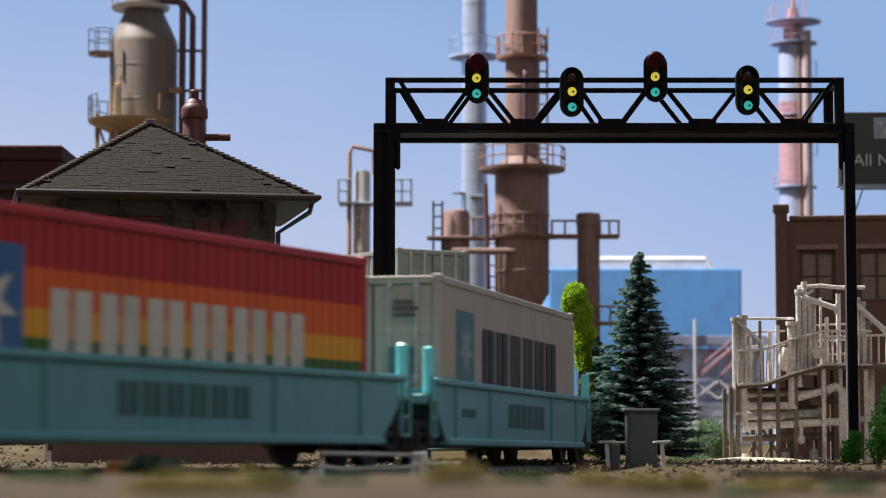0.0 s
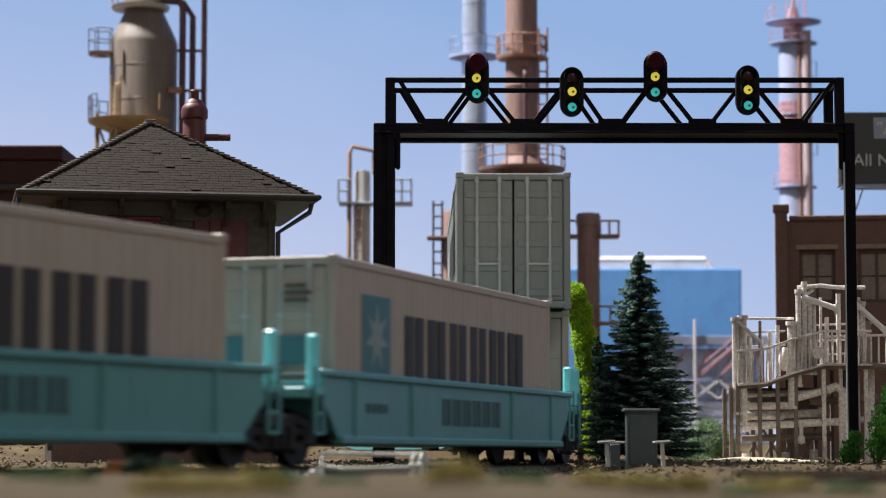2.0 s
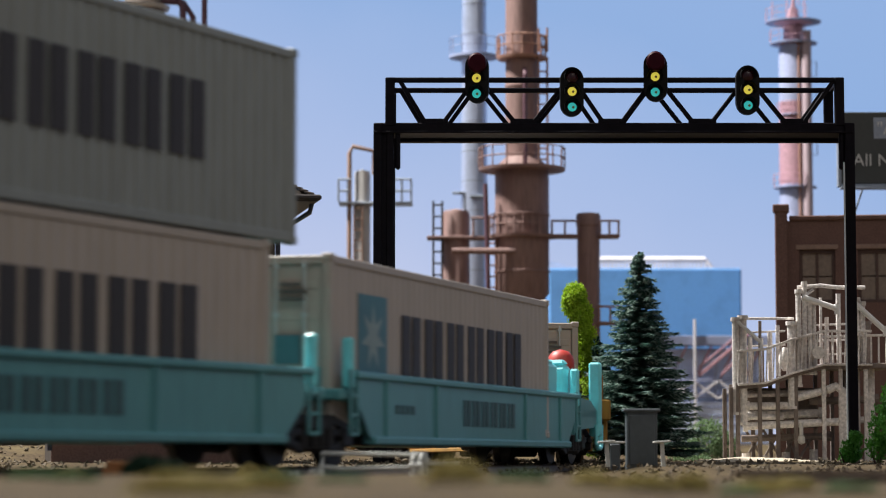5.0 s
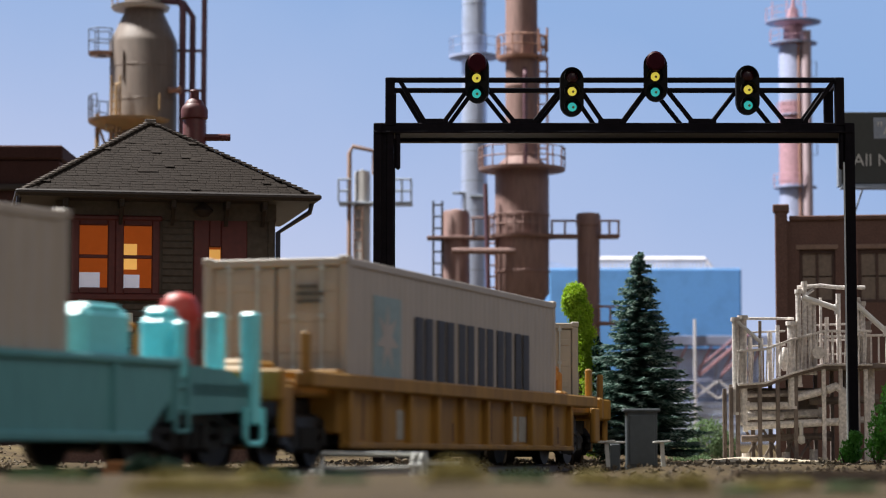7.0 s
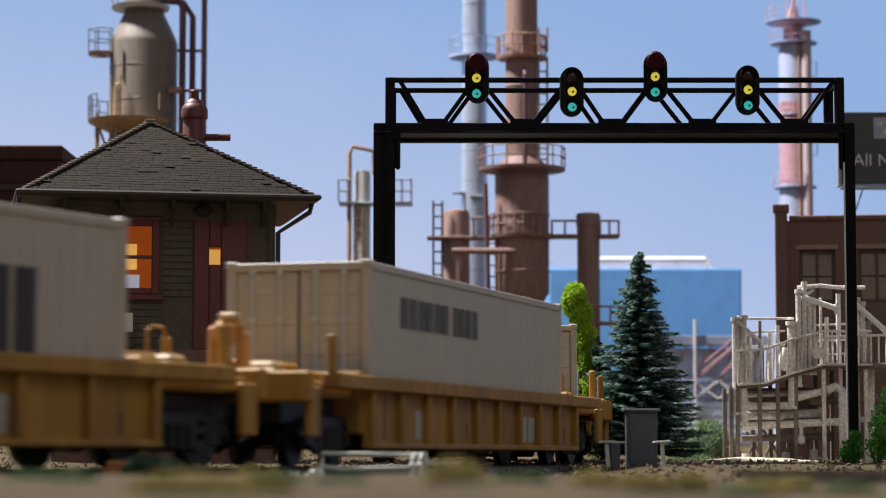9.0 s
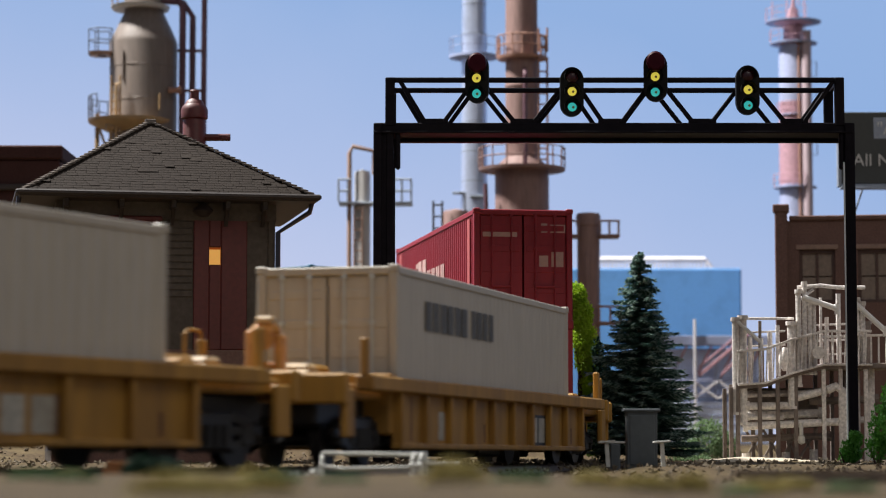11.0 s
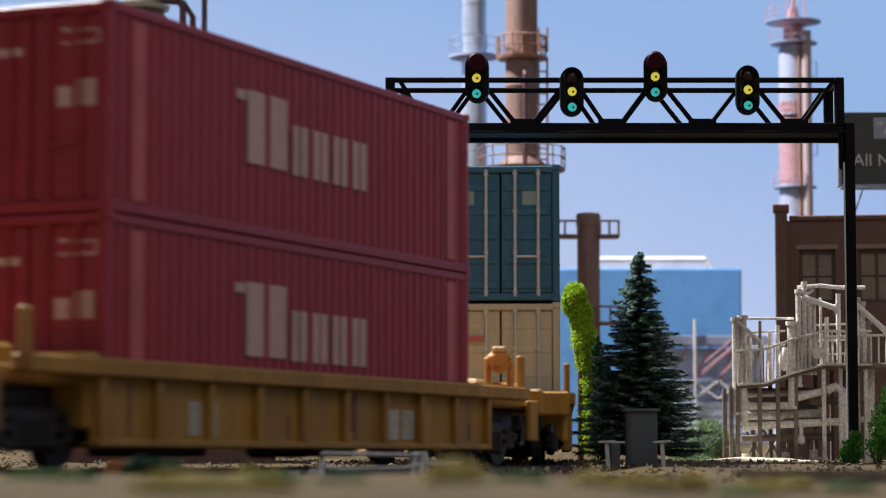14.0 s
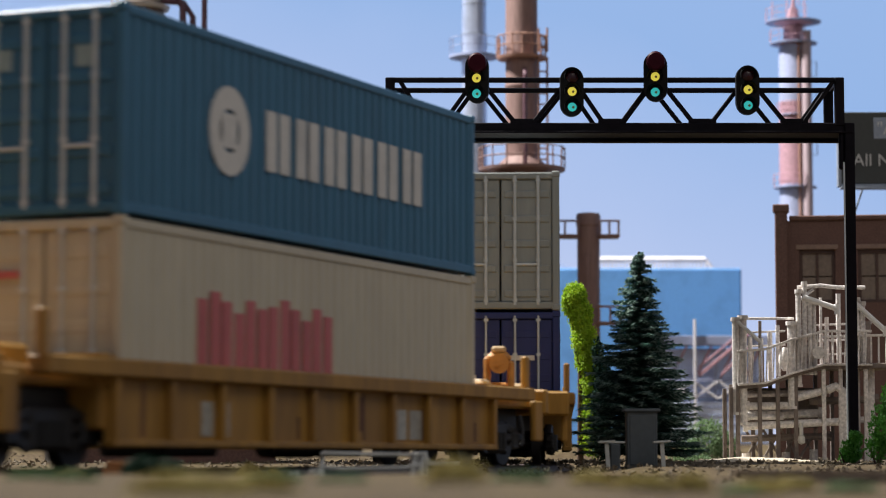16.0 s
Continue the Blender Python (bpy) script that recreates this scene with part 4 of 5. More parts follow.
    for face in ("front", "left", "right"):
        for i in range(courses):
            f0 = i / courses
            if face == "front":
                xa, xb = -ex + (rl + ex) * f0, ex + (rr - ex) * f0
                half = (xb - xa) / 2
                p0, ax, up = Vector((xa, -ey * (1 - f0), ez + (rz - ez) * f0)), Vector((1, 0, 0)), Vector((0, ey, rz - ez)).normalized()
            else:
                half = ey * (1 - f0)
                s = 1 if face == "right" else -1
                top = rr if s > 0 else rl
                p0, ax, up = Vector((s * ex + (top - s * ex) * f0, -s * half, ez + (rz - ez) * f0)), Vector((0, s, 0)), Vector((top - s * ex, 0, rz - ez)).normalized()
            length = 2 * half
            q = rng.random() * .1
            nrm = ax.cross(up)
            while q < length - .1:
                w, gg, me = rng.choice(slab)
                if q + w > length:
                    break
                pos = p0 + ax * (q + .005) + nrm * (.010 + (rng.random() ** 24) * .03) + up * rng.uniform(-.012, .012)
                rot = Matrix((ax, up, nrm)).transposed() @ Matrix.Rotation(radians(-1.6 - rng.random() * 1.2), 3, "X")
                if face == "front" and single < 300:
                    single += 1
                    o = part("slate", me, None, roof)
                    o.matrix_basis = Matrix.Translation(pos * K) @ rot.to_4x4()
                else:
                    rest.add(gg.v, gg.f, Matrix.Translation(pos) @ rot.to_4x4())
                q += w + .008
    part("slate_field", rest, M["shingle"], roof, kind="stuff")
    for sx, top in ((-1, rl), (1, rr)):
        p0, p1 = Vector((sx * ex, -ey, ez + .05)), Vector((top, 0, rz + .05))
        for k in range(30):
            f, w = k / 30, rng.uniform(.13, .16)
            q = p0.lerp(p1, f)
            e = p0.lerp(p1, f + 1 / 30 + .004) + Vector((0, 0, -.025))
            part("hip_tile", Geo().bar(q + Vector((0, 0, .012)), e, w, .05), M["hiptile"], roof)
    part("ridge_cap", Geo().bar((rl - .08, 0, rz + .06), (rr + .08, 0, rz + .06), .16, .1), M["hiptile"], roof)
    part("downspout", Geo().tube([(ex - .05, -b - .3, ez - .02), (ex - .1, -b - .3, ez - .25), (a + .05, -b - .12, ez - .72), (a + .05, -b - .12, .3)], .06, 8), M["gutterdark"], t)
    part("downspout", Geo().tube([(-ex + .02, -b - .3, ez + .02), (-ex - .02, -b - .3, ez - .35), (-ex + .12, -b - .25, ez - .5), (-a - .08, -b - .05, ez - 1.05), (-a - .08, -b - .05, .3)], .06, 8), M["gutterdark"], t)
    part("wall_lamp", Geo().lathe([(.05, .2), (.22, .05), (.24, 0), (.1, -.12), (0, -.14)], .8, -b - .3, 14), M["darktrim"], t).matrix_basis = at(0, 0, 5.75)


GLASS = bpy.data.materials.new("window_glass")
GLASS.use_nodes = True
gb = GLASS.node_tree.nodes["Principled BSDF"]
gb.inputs["Transmission Weight"].default_value, gb.inputs["Roughness"].default_value, gb.inputs["IOR"].default_value = 1.0, .02, 1.05
M["gutterdark"] = mat("dark_blue_downspout", (.025, .025, .04), .3, vary=.15)
build_tower()


def railing(parent, material, x, y, z, r, a0, a1, posts=7, h=1.0, t=.05):
    """A curved guard rail round a platform: posts, a knee rail and a hand rail."""
    pts = []
    for i in range(posts):
        a = radians(a0 + (a1 - a0) * i / (posts - 1))
        p = (x + r * math.cos(a), y + r * math.sin(a))
        part("rail_post", Geo().cyl((*p, z - .02), (*p, z + h), t, n=5), material, parent)
        pts.append(p)
    for f, name in ((.5, "knee_rail"), (1, "hand_rail")):
        part(name, Geo().tube([(*p, z + h * f) for p in pts], t, 5), material, parent)


def ladder(g, x, y, z0, z1, w=.5, step=.45, t=.05):
    g.tube([(x - w / 2, y, z0), (x - w / 2, y, z1)], t, 5).tube([(x + w / 2, y, z0), (x + w / 2, y, z1)], t, 5)
    z = z0 + .2
    while z < z1:
        g.tube([(x - w / 2, y, z), (x + w / 2, y, z)], t * .8, 5)
        z += step


def build_chimney():
    t = thing("maroon_vent_stack", at(-6.22, 61.2, .12), "maroon vent stack rising behind the slate roof", "vent stack")
    part("shaft", Geo().lathe([(.29, 4), (.29, 8.42), (.27, 8.46)], 0, 0, 24), M["maroon"], t)
    part("collar", Geo().lathe([(.27, 8.44), (.335, 8.48), (.34, 8.68), (.30, 8.78), (.24, 8.84)], 0, 0, 24), M["maroon"], t)
    part("cap", Geo().lathe([(.24, 8.84), (.2, 8.92), (.115, 8.97), (.11, 9.14), (.125, 9.16), (.1, 9.2), (0, 9.22)], 0, 0, 20), M["maroon"], t)
    part("side_pipe", Geo().cyl((.2, 0, 8.0), (.9, 0, 8.0), .09, n=8).cyl((.75, 0, 7.95), (.75, 0, 8.02), .16, n=10), M["maroon"], t)


build_chimney()


def build_vessel():
    t = thing("khaki_refinery_vessel", at(-12.26, 100, 0), "tall khaki refinery vessel with platforms and pipes", "refinery vessel")
    t.scale = (1.176, 1.176, 1.176)
    part("shell", Geo().lathe([(1.17, 0), (1.17, 14.46), (1.15, 14.56), (1.11, 14.66), (.76, 15.42), (.70, 15.52), (.69, 15.62), (.69, 19.5), (0, 19.8)], 0, 0, 48), M["vessel"], t)
    for z in (11.0,):
        part("weld_band", Geo().lathe([(1.17, z), (1.21, z + .02), (1.21, z + .12), (1.17, z + .14)], 0, 0, 36), M["vessel"], t)
    g = Geo()
    for x in (-1.55, -.6):
        g.cyl((x, -.3, 0), (x, -.3, 12), .08, n=6)
    part("stand", g, M["ochre"], t)
    for z in (12.4, 13.6):
        part("weld_band", Geo().lathe([(1.17, z), (1.182, z + .01), (1.182, z + .05), (1.17, z + .06)], 0, 0, 48), M["vessel"], t)
    for z, x, y, r, under, key, rail, a0, a1, n in ((14.13, -1.42, -.35, .45, .12, "pipe", "railblue", 60, 330, 5), (11.75, -.42, -.35, 1.42, .5, "ochre", "railblue", 130, 225, 7), (15.78, -.12, -.1, 1.0, .1, "column", "pipe", 150, 200, 3)):
        p = part("platform", Geo().lathe([(r * .4, z - under), (r - .03, z - .13), (r, z - .1), (r + .03, z), (0, z)], x, y, 28), M[key], t)
        railing(p, M[rail], x, y, z, r, a0, a1, n, .8, .024)
    part("bracket", Geo().bar((-1.15, -.4, 10.6), (-1.5, -.5, 11.6), .08).bar((-.95, -.9, 10.6), (-1.0, -1.2, 11.6), .08), M["ochre"], t)
    g = Geo()
    ladder(g, -.80, -1.2, 11.2, 13.2, .3, .3, .04)
    part("ladder", g, M["ochre"], t)
    part("valve_box", Geo().box(-1.15, -.85, -1.3, -1.0, 11.3, 11.6, .05), M["ochre"], t)
    part("valve_post", Geo().box(-.82, -.72, -1.3, -1.2, 11.0, 12.9, .03), M["ochre"], t)
    part("valve_post", Geo().box(.66, .73, -1.15, -1.05, 12, 12.6, .03), M["ochre"], t)
    for pts, r in (([(.3, -.3, 16.3), (1.1, -.3, 16.3), (1.38, -.3, 15.7), (1.38, -.3, 9)], .12), ([(.3, -.2, 16.0), (1.4, -.2, 15.9), (1.72, -.2, 15.4), (1.72, -.2, 9)], .11), ([(2.12, -.2, 19), (2.12, -.2, 9)], .1)):
        part("pipe", Geo().tube(pts, r, 10), M["maroonpipe"], t)
    part("flange", Geo().cyl((.95, -.75, 12.75), (1.42, -.75, 12.75), .1, n=12).cyl((1.3, -.75, 12.75), (1.36, -.75, 12.75), .17, n=14), M["rustlite"], t)
    part("clip", Geo().cyl((-.58, -1.05, 13.1), (-.58, -1.05, 14.1), .03, n=6), M["vessel"], t)
    for z in (12.8, 14.2):
        part("pipe_tie", Geo().bar((1.2, -.25, z), (2.15, -.25, z), .1), M["maroonpipe"], t)


build_vessel()


def build_left_block():
    t = thing("dark_brick_block", at(-15.4, 78, 0), "dark brick factory block beside the tower", "building")
    part("wall", Geo().box(-5, 3.2, 0, 5.5, 0, 9.6, .05), M["darkbrick"], t)
    part("parapet", Geo().box(-5.1, 3.3, -.12, 5.6, 9.6, 10.05, .05), M["darkbrick"], t)
    part("cornice", Geo().box(-5.1, 3.3, -.2, 0, 8.6, 8.8, .04), M["darktrim"], t)
    part("white_pipe", Geo().cyl((1.0, -.3, 5.1), (3.2, -.3, 5.1), .06, n=8), M["rackw"], t)


build_left_block()


def build_small_tank():
    t = thing("slim_grey_column", at(-3.45, 105, 0), "slim grey process column with a brown pipe loop", "refinery column")
    part("shell", Geo().lathe([(.34, 0), (.34, 12.2), (.3, 12.35), (0, 12.45)], 0, 0, 20), M["column"], t)
    part("pipe", Geo().tube([(-.55, -.3, 0), (-.55, -.3, 13.1), (-.4, -.3, 13.4), (.5, -.3, 13.2), (.5, -.3, 12.2)], .1, 8), M["pipe"], t)
    p = part("platform", Geo().box(-1.0, 2.15, -.6, .6, 10.9, 11.0, .02), M["galv"], t)
    g = Geo()
    for x in (-1.0, -.6, 1.3, 1.7, 2.1):
        g.cyl((x, -.6, 11), (x, -.6, 11.95), .05, n=5)
    for z in (11.45, 11.95):
        g.tube([(-1.0, -.6, z), (-.5, -.6, z)], .05, 5).tube([(.9, -.6, z), (2.1, -.6, z)], .05, 5)
    part("guard_rail", g, M["galv"], p)
    g = Geo()
    ladder(g, -.15, -.55, 6, 10.8, .35)
    part("ladder", g, M["pipe"], t)


build_small_tank()


def build_main_stack():
    t = thing("rust_brown_column", at(3.22, 100, 0), "tall rust-brown refinery column with ring platforms", "refinery column")
    part("shell", Geo().lathe([(.95, 0), (.72, 6.2), (1.1, 6.8), (1.1, 11.7), (1.02, 12.0), (.67, 12.35), (.64, 24), (0, 24.2)], 0, 0, 36), M["rust"], t)
    for z in (7.6, 9.9, 13.6, 15.2):
        r = 1.1 if z < 12 else .66
        part("weld_band", Geo().lathe([(r, z), (r + .04, z + .02), (r + .04, z + .1), (r, z + .12)], 0, 0, 36), M["rust"], t)
    for z, r, a0, a1, key in ((16.5, 1.0, 150, 390, "rustlite"), (11.9, 1.75, 160, 380, "rust"), (9.15, 1.35, 150, 300, "rust")):
        p = part("ring_platform", Geo().lathe([(.6, z - .12), (r, z - .12), (r + .03, z), (.6, z)], 0, 0, 28), M[key], t)
        railing(p, M[key], 0, 0, z, r, a0, a1, 11, .82, .033)
    g = Geo()
    ladder(g, .85, -.6, 16.6, 17.6, .35)
    ladder(g, .85, -.6, 12, 16.4, .35)
    ladder(g, -1.25, -.4, 5, 9, .35)
    part("ladder", g, M["rustlite"], t)
    part("side_pipe", Geo().tube([(-1.35, -.7, 5.5), (-1.5, -.7, 11.2)], .09, 8).tube([(.1, -1.12, 11.9), (.1, -1.12, 15.6), (.1, -.7, 15.9)], .09, 8), M["maroonpipe"], t)
    part("cross_pipe", Geo().cyl((-2.85, -1.0, 8.44), (-.3, -1.0, 8.44), .13, n=10), M["rust"], t)
    t2 = thing("short_rust_column", at(.54, 101, 0), "short rust-brown column with a ladder and platform", "refinery column")
    part("shell", Geo().lathe([(.56, 0), (.56, 10.1), (.5, 10.25), (0, 10.35)], 0, 0, 24), M["rust"], t2)
    part("platform", Geo().box(-1.2, 2.3, -.75, .3, 9.05, 9.17, .03), M["rust"], t2)
    g = Geo()
    ladder(g, -.75, -.6, 4, 10.6, .36, .48)
    part("ladder", g, M["darktrim"], t2)
    g = Geo()
    for x in (.7, 1.3, 1.8, 2.3):
        g.cyl((x, -.72, 9.15), (x, -.72, 9.9), .05, n=5)
    g.tube([(.6, -.72, 9.9), (2.3, -.72, 9.9)], .05, 5)
    part("guard_rail", g, M["rust"], t2)
    part("vent", Geo().tube([(.35, -.2, 10.2), (.35, -.2, 11.0), (.1, -.2, 11.0)], .06, 6), M["galv"], t2)
    t3 = thing("slim_rust_column", at(5.92, 100, 0), "slim rust-brown column with side platforms", "refinery column")
    part("shell", Geo().lathe([(.46, 0), (.46, 9.5), (.5, 9.55), (.5, 9.95), (.44, 10.05), (0, 10.1)], 0, 0, 22), M["rust"], t3)
    for x0, x1 in ((-1.55, -.4), (.4, 1.25)):
        p = part("platform", Geo().box(x0, x1, -.5, .4, 9.03, 9.17, .03), M["rust"], t3)
        g = Geo()
        for x in np.linspace(x0 + .05, x1 - .05, 3):
            g.cyl((x, -.5, 9.1), (x, -.5, 9.72), .05, n=5)
        g.tube([(x0, -.5, 9.7), (x1, -.5, 9.7)], .05, 5)
        part("guard_rail", g, M["rust"], p)
    part("side_pipe", Geo().tube([(-.1, -.5, 4), (-.1, -.5, 8.3)], .09, 8), M["rust"], t3)
    p = part("lower_platform", Geo().box(.3, 1.35, -.5, .4, 5.5, 5.62, .03), M["rust"], t3)
    g = Geo()
    for x in (.4, .85, 1.3):
        g.cyl((x, -.5, 5.6), (x, -.5, 6.25), .05, n=5)
    g.tube([(.3, -.5, 6.22), (1.35, -.5, 6.22)], .05, 5)
    part("guard_rail", g, M["rustlite"], p)


build_main_stack()


# Far plant: the haze over it is only in its paint colours.
def build_far_plant():
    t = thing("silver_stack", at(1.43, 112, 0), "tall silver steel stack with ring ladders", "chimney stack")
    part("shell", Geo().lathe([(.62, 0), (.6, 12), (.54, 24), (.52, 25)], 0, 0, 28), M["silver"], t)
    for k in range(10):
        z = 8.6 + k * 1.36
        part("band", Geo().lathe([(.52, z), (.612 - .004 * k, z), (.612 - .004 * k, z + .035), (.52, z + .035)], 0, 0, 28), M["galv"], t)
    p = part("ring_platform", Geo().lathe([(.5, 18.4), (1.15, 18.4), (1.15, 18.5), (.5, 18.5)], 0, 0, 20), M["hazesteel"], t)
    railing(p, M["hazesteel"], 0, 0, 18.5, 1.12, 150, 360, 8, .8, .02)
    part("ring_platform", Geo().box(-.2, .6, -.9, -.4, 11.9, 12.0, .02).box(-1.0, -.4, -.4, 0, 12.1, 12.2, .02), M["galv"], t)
    t = thing("red_and_white_stack", at(16.95, 118, 0), "hazy red and white banded stack with ring platforms", "chimney stack")
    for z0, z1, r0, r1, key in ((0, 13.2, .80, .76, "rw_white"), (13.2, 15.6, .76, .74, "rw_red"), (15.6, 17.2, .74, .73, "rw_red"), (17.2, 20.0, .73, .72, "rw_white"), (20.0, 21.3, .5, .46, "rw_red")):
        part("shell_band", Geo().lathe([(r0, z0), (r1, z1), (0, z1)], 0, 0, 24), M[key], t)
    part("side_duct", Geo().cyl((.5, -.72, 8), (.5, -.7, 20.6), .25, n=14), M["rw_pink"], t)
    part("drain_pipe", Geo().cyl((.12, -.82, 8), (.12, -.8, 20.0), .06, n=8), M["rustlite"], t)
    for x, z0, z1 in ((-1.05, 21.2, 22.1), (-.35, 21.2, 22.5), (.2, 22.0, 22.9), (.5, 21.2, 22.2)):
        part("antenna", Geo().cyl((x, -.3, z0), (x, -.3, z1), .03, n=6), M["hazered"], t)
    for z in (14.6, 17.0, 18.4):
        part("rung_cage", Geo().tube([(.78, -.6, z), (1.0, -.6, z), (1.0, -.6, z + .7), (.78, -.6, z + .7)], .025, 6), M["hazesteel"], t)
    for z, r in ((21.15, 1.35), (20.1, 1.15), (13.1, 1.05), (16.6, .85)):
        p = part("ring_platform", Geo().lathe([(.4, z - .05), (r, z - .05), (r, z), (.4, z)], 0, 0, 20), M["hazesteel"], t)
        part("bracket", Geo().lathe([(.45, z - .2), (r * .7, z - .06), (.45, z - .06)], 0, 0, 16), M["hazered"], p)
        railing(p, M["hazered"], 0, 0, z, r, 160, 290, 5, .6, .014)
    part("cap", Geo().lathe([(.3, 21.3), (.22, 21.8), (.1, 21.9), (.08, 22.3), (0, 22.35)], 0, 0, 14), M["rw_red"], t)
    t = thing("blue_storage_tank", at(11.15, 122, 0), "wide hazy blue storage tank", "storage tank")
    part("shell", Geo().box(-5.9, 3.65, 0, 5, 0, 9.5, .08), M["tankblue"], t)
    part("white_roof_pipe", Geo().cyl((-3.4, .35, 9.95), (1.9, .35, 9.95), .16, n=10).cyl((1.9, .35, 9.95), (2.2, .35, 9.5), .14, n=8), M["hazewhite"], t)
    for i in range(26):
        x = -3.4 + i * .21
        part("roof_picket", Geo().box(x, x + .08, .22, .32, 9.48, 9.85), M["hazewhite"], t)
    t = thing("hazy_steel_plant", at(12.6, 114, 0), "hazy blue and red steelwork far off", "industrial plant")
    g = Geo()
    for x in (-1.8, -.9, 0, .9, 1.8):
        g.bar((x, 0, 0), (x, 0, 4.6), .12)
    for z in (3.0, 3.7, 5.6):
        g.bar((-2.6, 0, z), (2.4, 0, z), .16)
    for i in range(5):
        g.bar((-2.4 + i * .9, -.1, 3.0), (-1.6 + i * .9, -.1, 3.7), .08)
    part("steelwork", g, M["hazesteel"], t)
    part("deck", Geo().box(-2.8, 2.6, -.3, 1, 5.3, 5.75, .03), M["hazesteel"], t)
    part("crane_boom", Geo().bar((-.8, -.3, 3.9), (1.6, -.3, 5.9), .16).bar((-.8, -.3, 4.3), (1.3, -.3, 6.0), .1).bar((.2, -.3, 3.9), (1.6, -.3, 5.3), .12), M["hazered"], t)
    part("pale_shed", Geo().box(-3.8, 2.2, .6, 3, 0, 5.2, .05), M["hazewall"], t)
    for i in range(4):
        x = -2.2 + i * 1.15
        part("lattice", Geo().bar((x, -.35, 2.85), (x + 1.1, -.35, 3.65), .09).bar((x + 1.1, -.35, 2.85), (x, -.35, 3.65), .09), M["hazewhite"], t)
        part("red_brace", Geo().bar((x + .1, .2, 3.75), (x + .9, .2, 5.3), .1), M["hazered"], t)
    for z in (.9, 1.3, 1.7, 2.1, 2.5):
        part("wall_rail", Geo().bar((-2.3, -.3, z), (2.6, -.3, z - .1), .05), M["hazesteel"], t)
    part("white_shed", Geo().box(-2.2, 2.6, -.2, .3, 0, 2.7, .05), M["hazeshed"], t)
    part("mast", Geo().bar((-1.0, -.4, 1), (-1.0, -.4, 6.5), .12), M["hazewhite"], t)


build_far_plant()


# Far town, in the same paints with haze mixed in.
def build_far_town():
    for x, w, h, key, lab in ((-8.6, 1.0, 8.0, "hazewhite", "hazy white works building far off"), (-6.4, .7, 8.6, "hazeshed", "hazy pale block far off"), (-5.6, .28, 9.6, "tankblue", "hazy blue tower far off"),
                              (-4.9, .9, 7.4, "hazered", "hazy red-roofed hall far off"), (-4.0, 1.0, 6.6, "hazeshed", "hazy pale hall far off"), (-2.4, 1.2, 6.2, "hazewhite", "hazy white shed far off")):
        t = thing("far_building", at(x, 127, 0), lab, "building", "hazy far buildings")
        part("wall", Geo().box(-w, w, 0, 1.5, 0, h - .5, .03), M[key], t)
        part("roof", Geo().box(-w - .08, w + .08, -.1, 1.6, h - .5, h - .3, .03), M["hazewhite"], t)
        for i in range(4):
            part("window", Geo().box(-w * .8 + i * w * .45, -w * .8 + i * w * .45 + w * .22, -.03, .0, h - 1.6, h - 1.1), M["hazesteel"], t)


build_far_town()


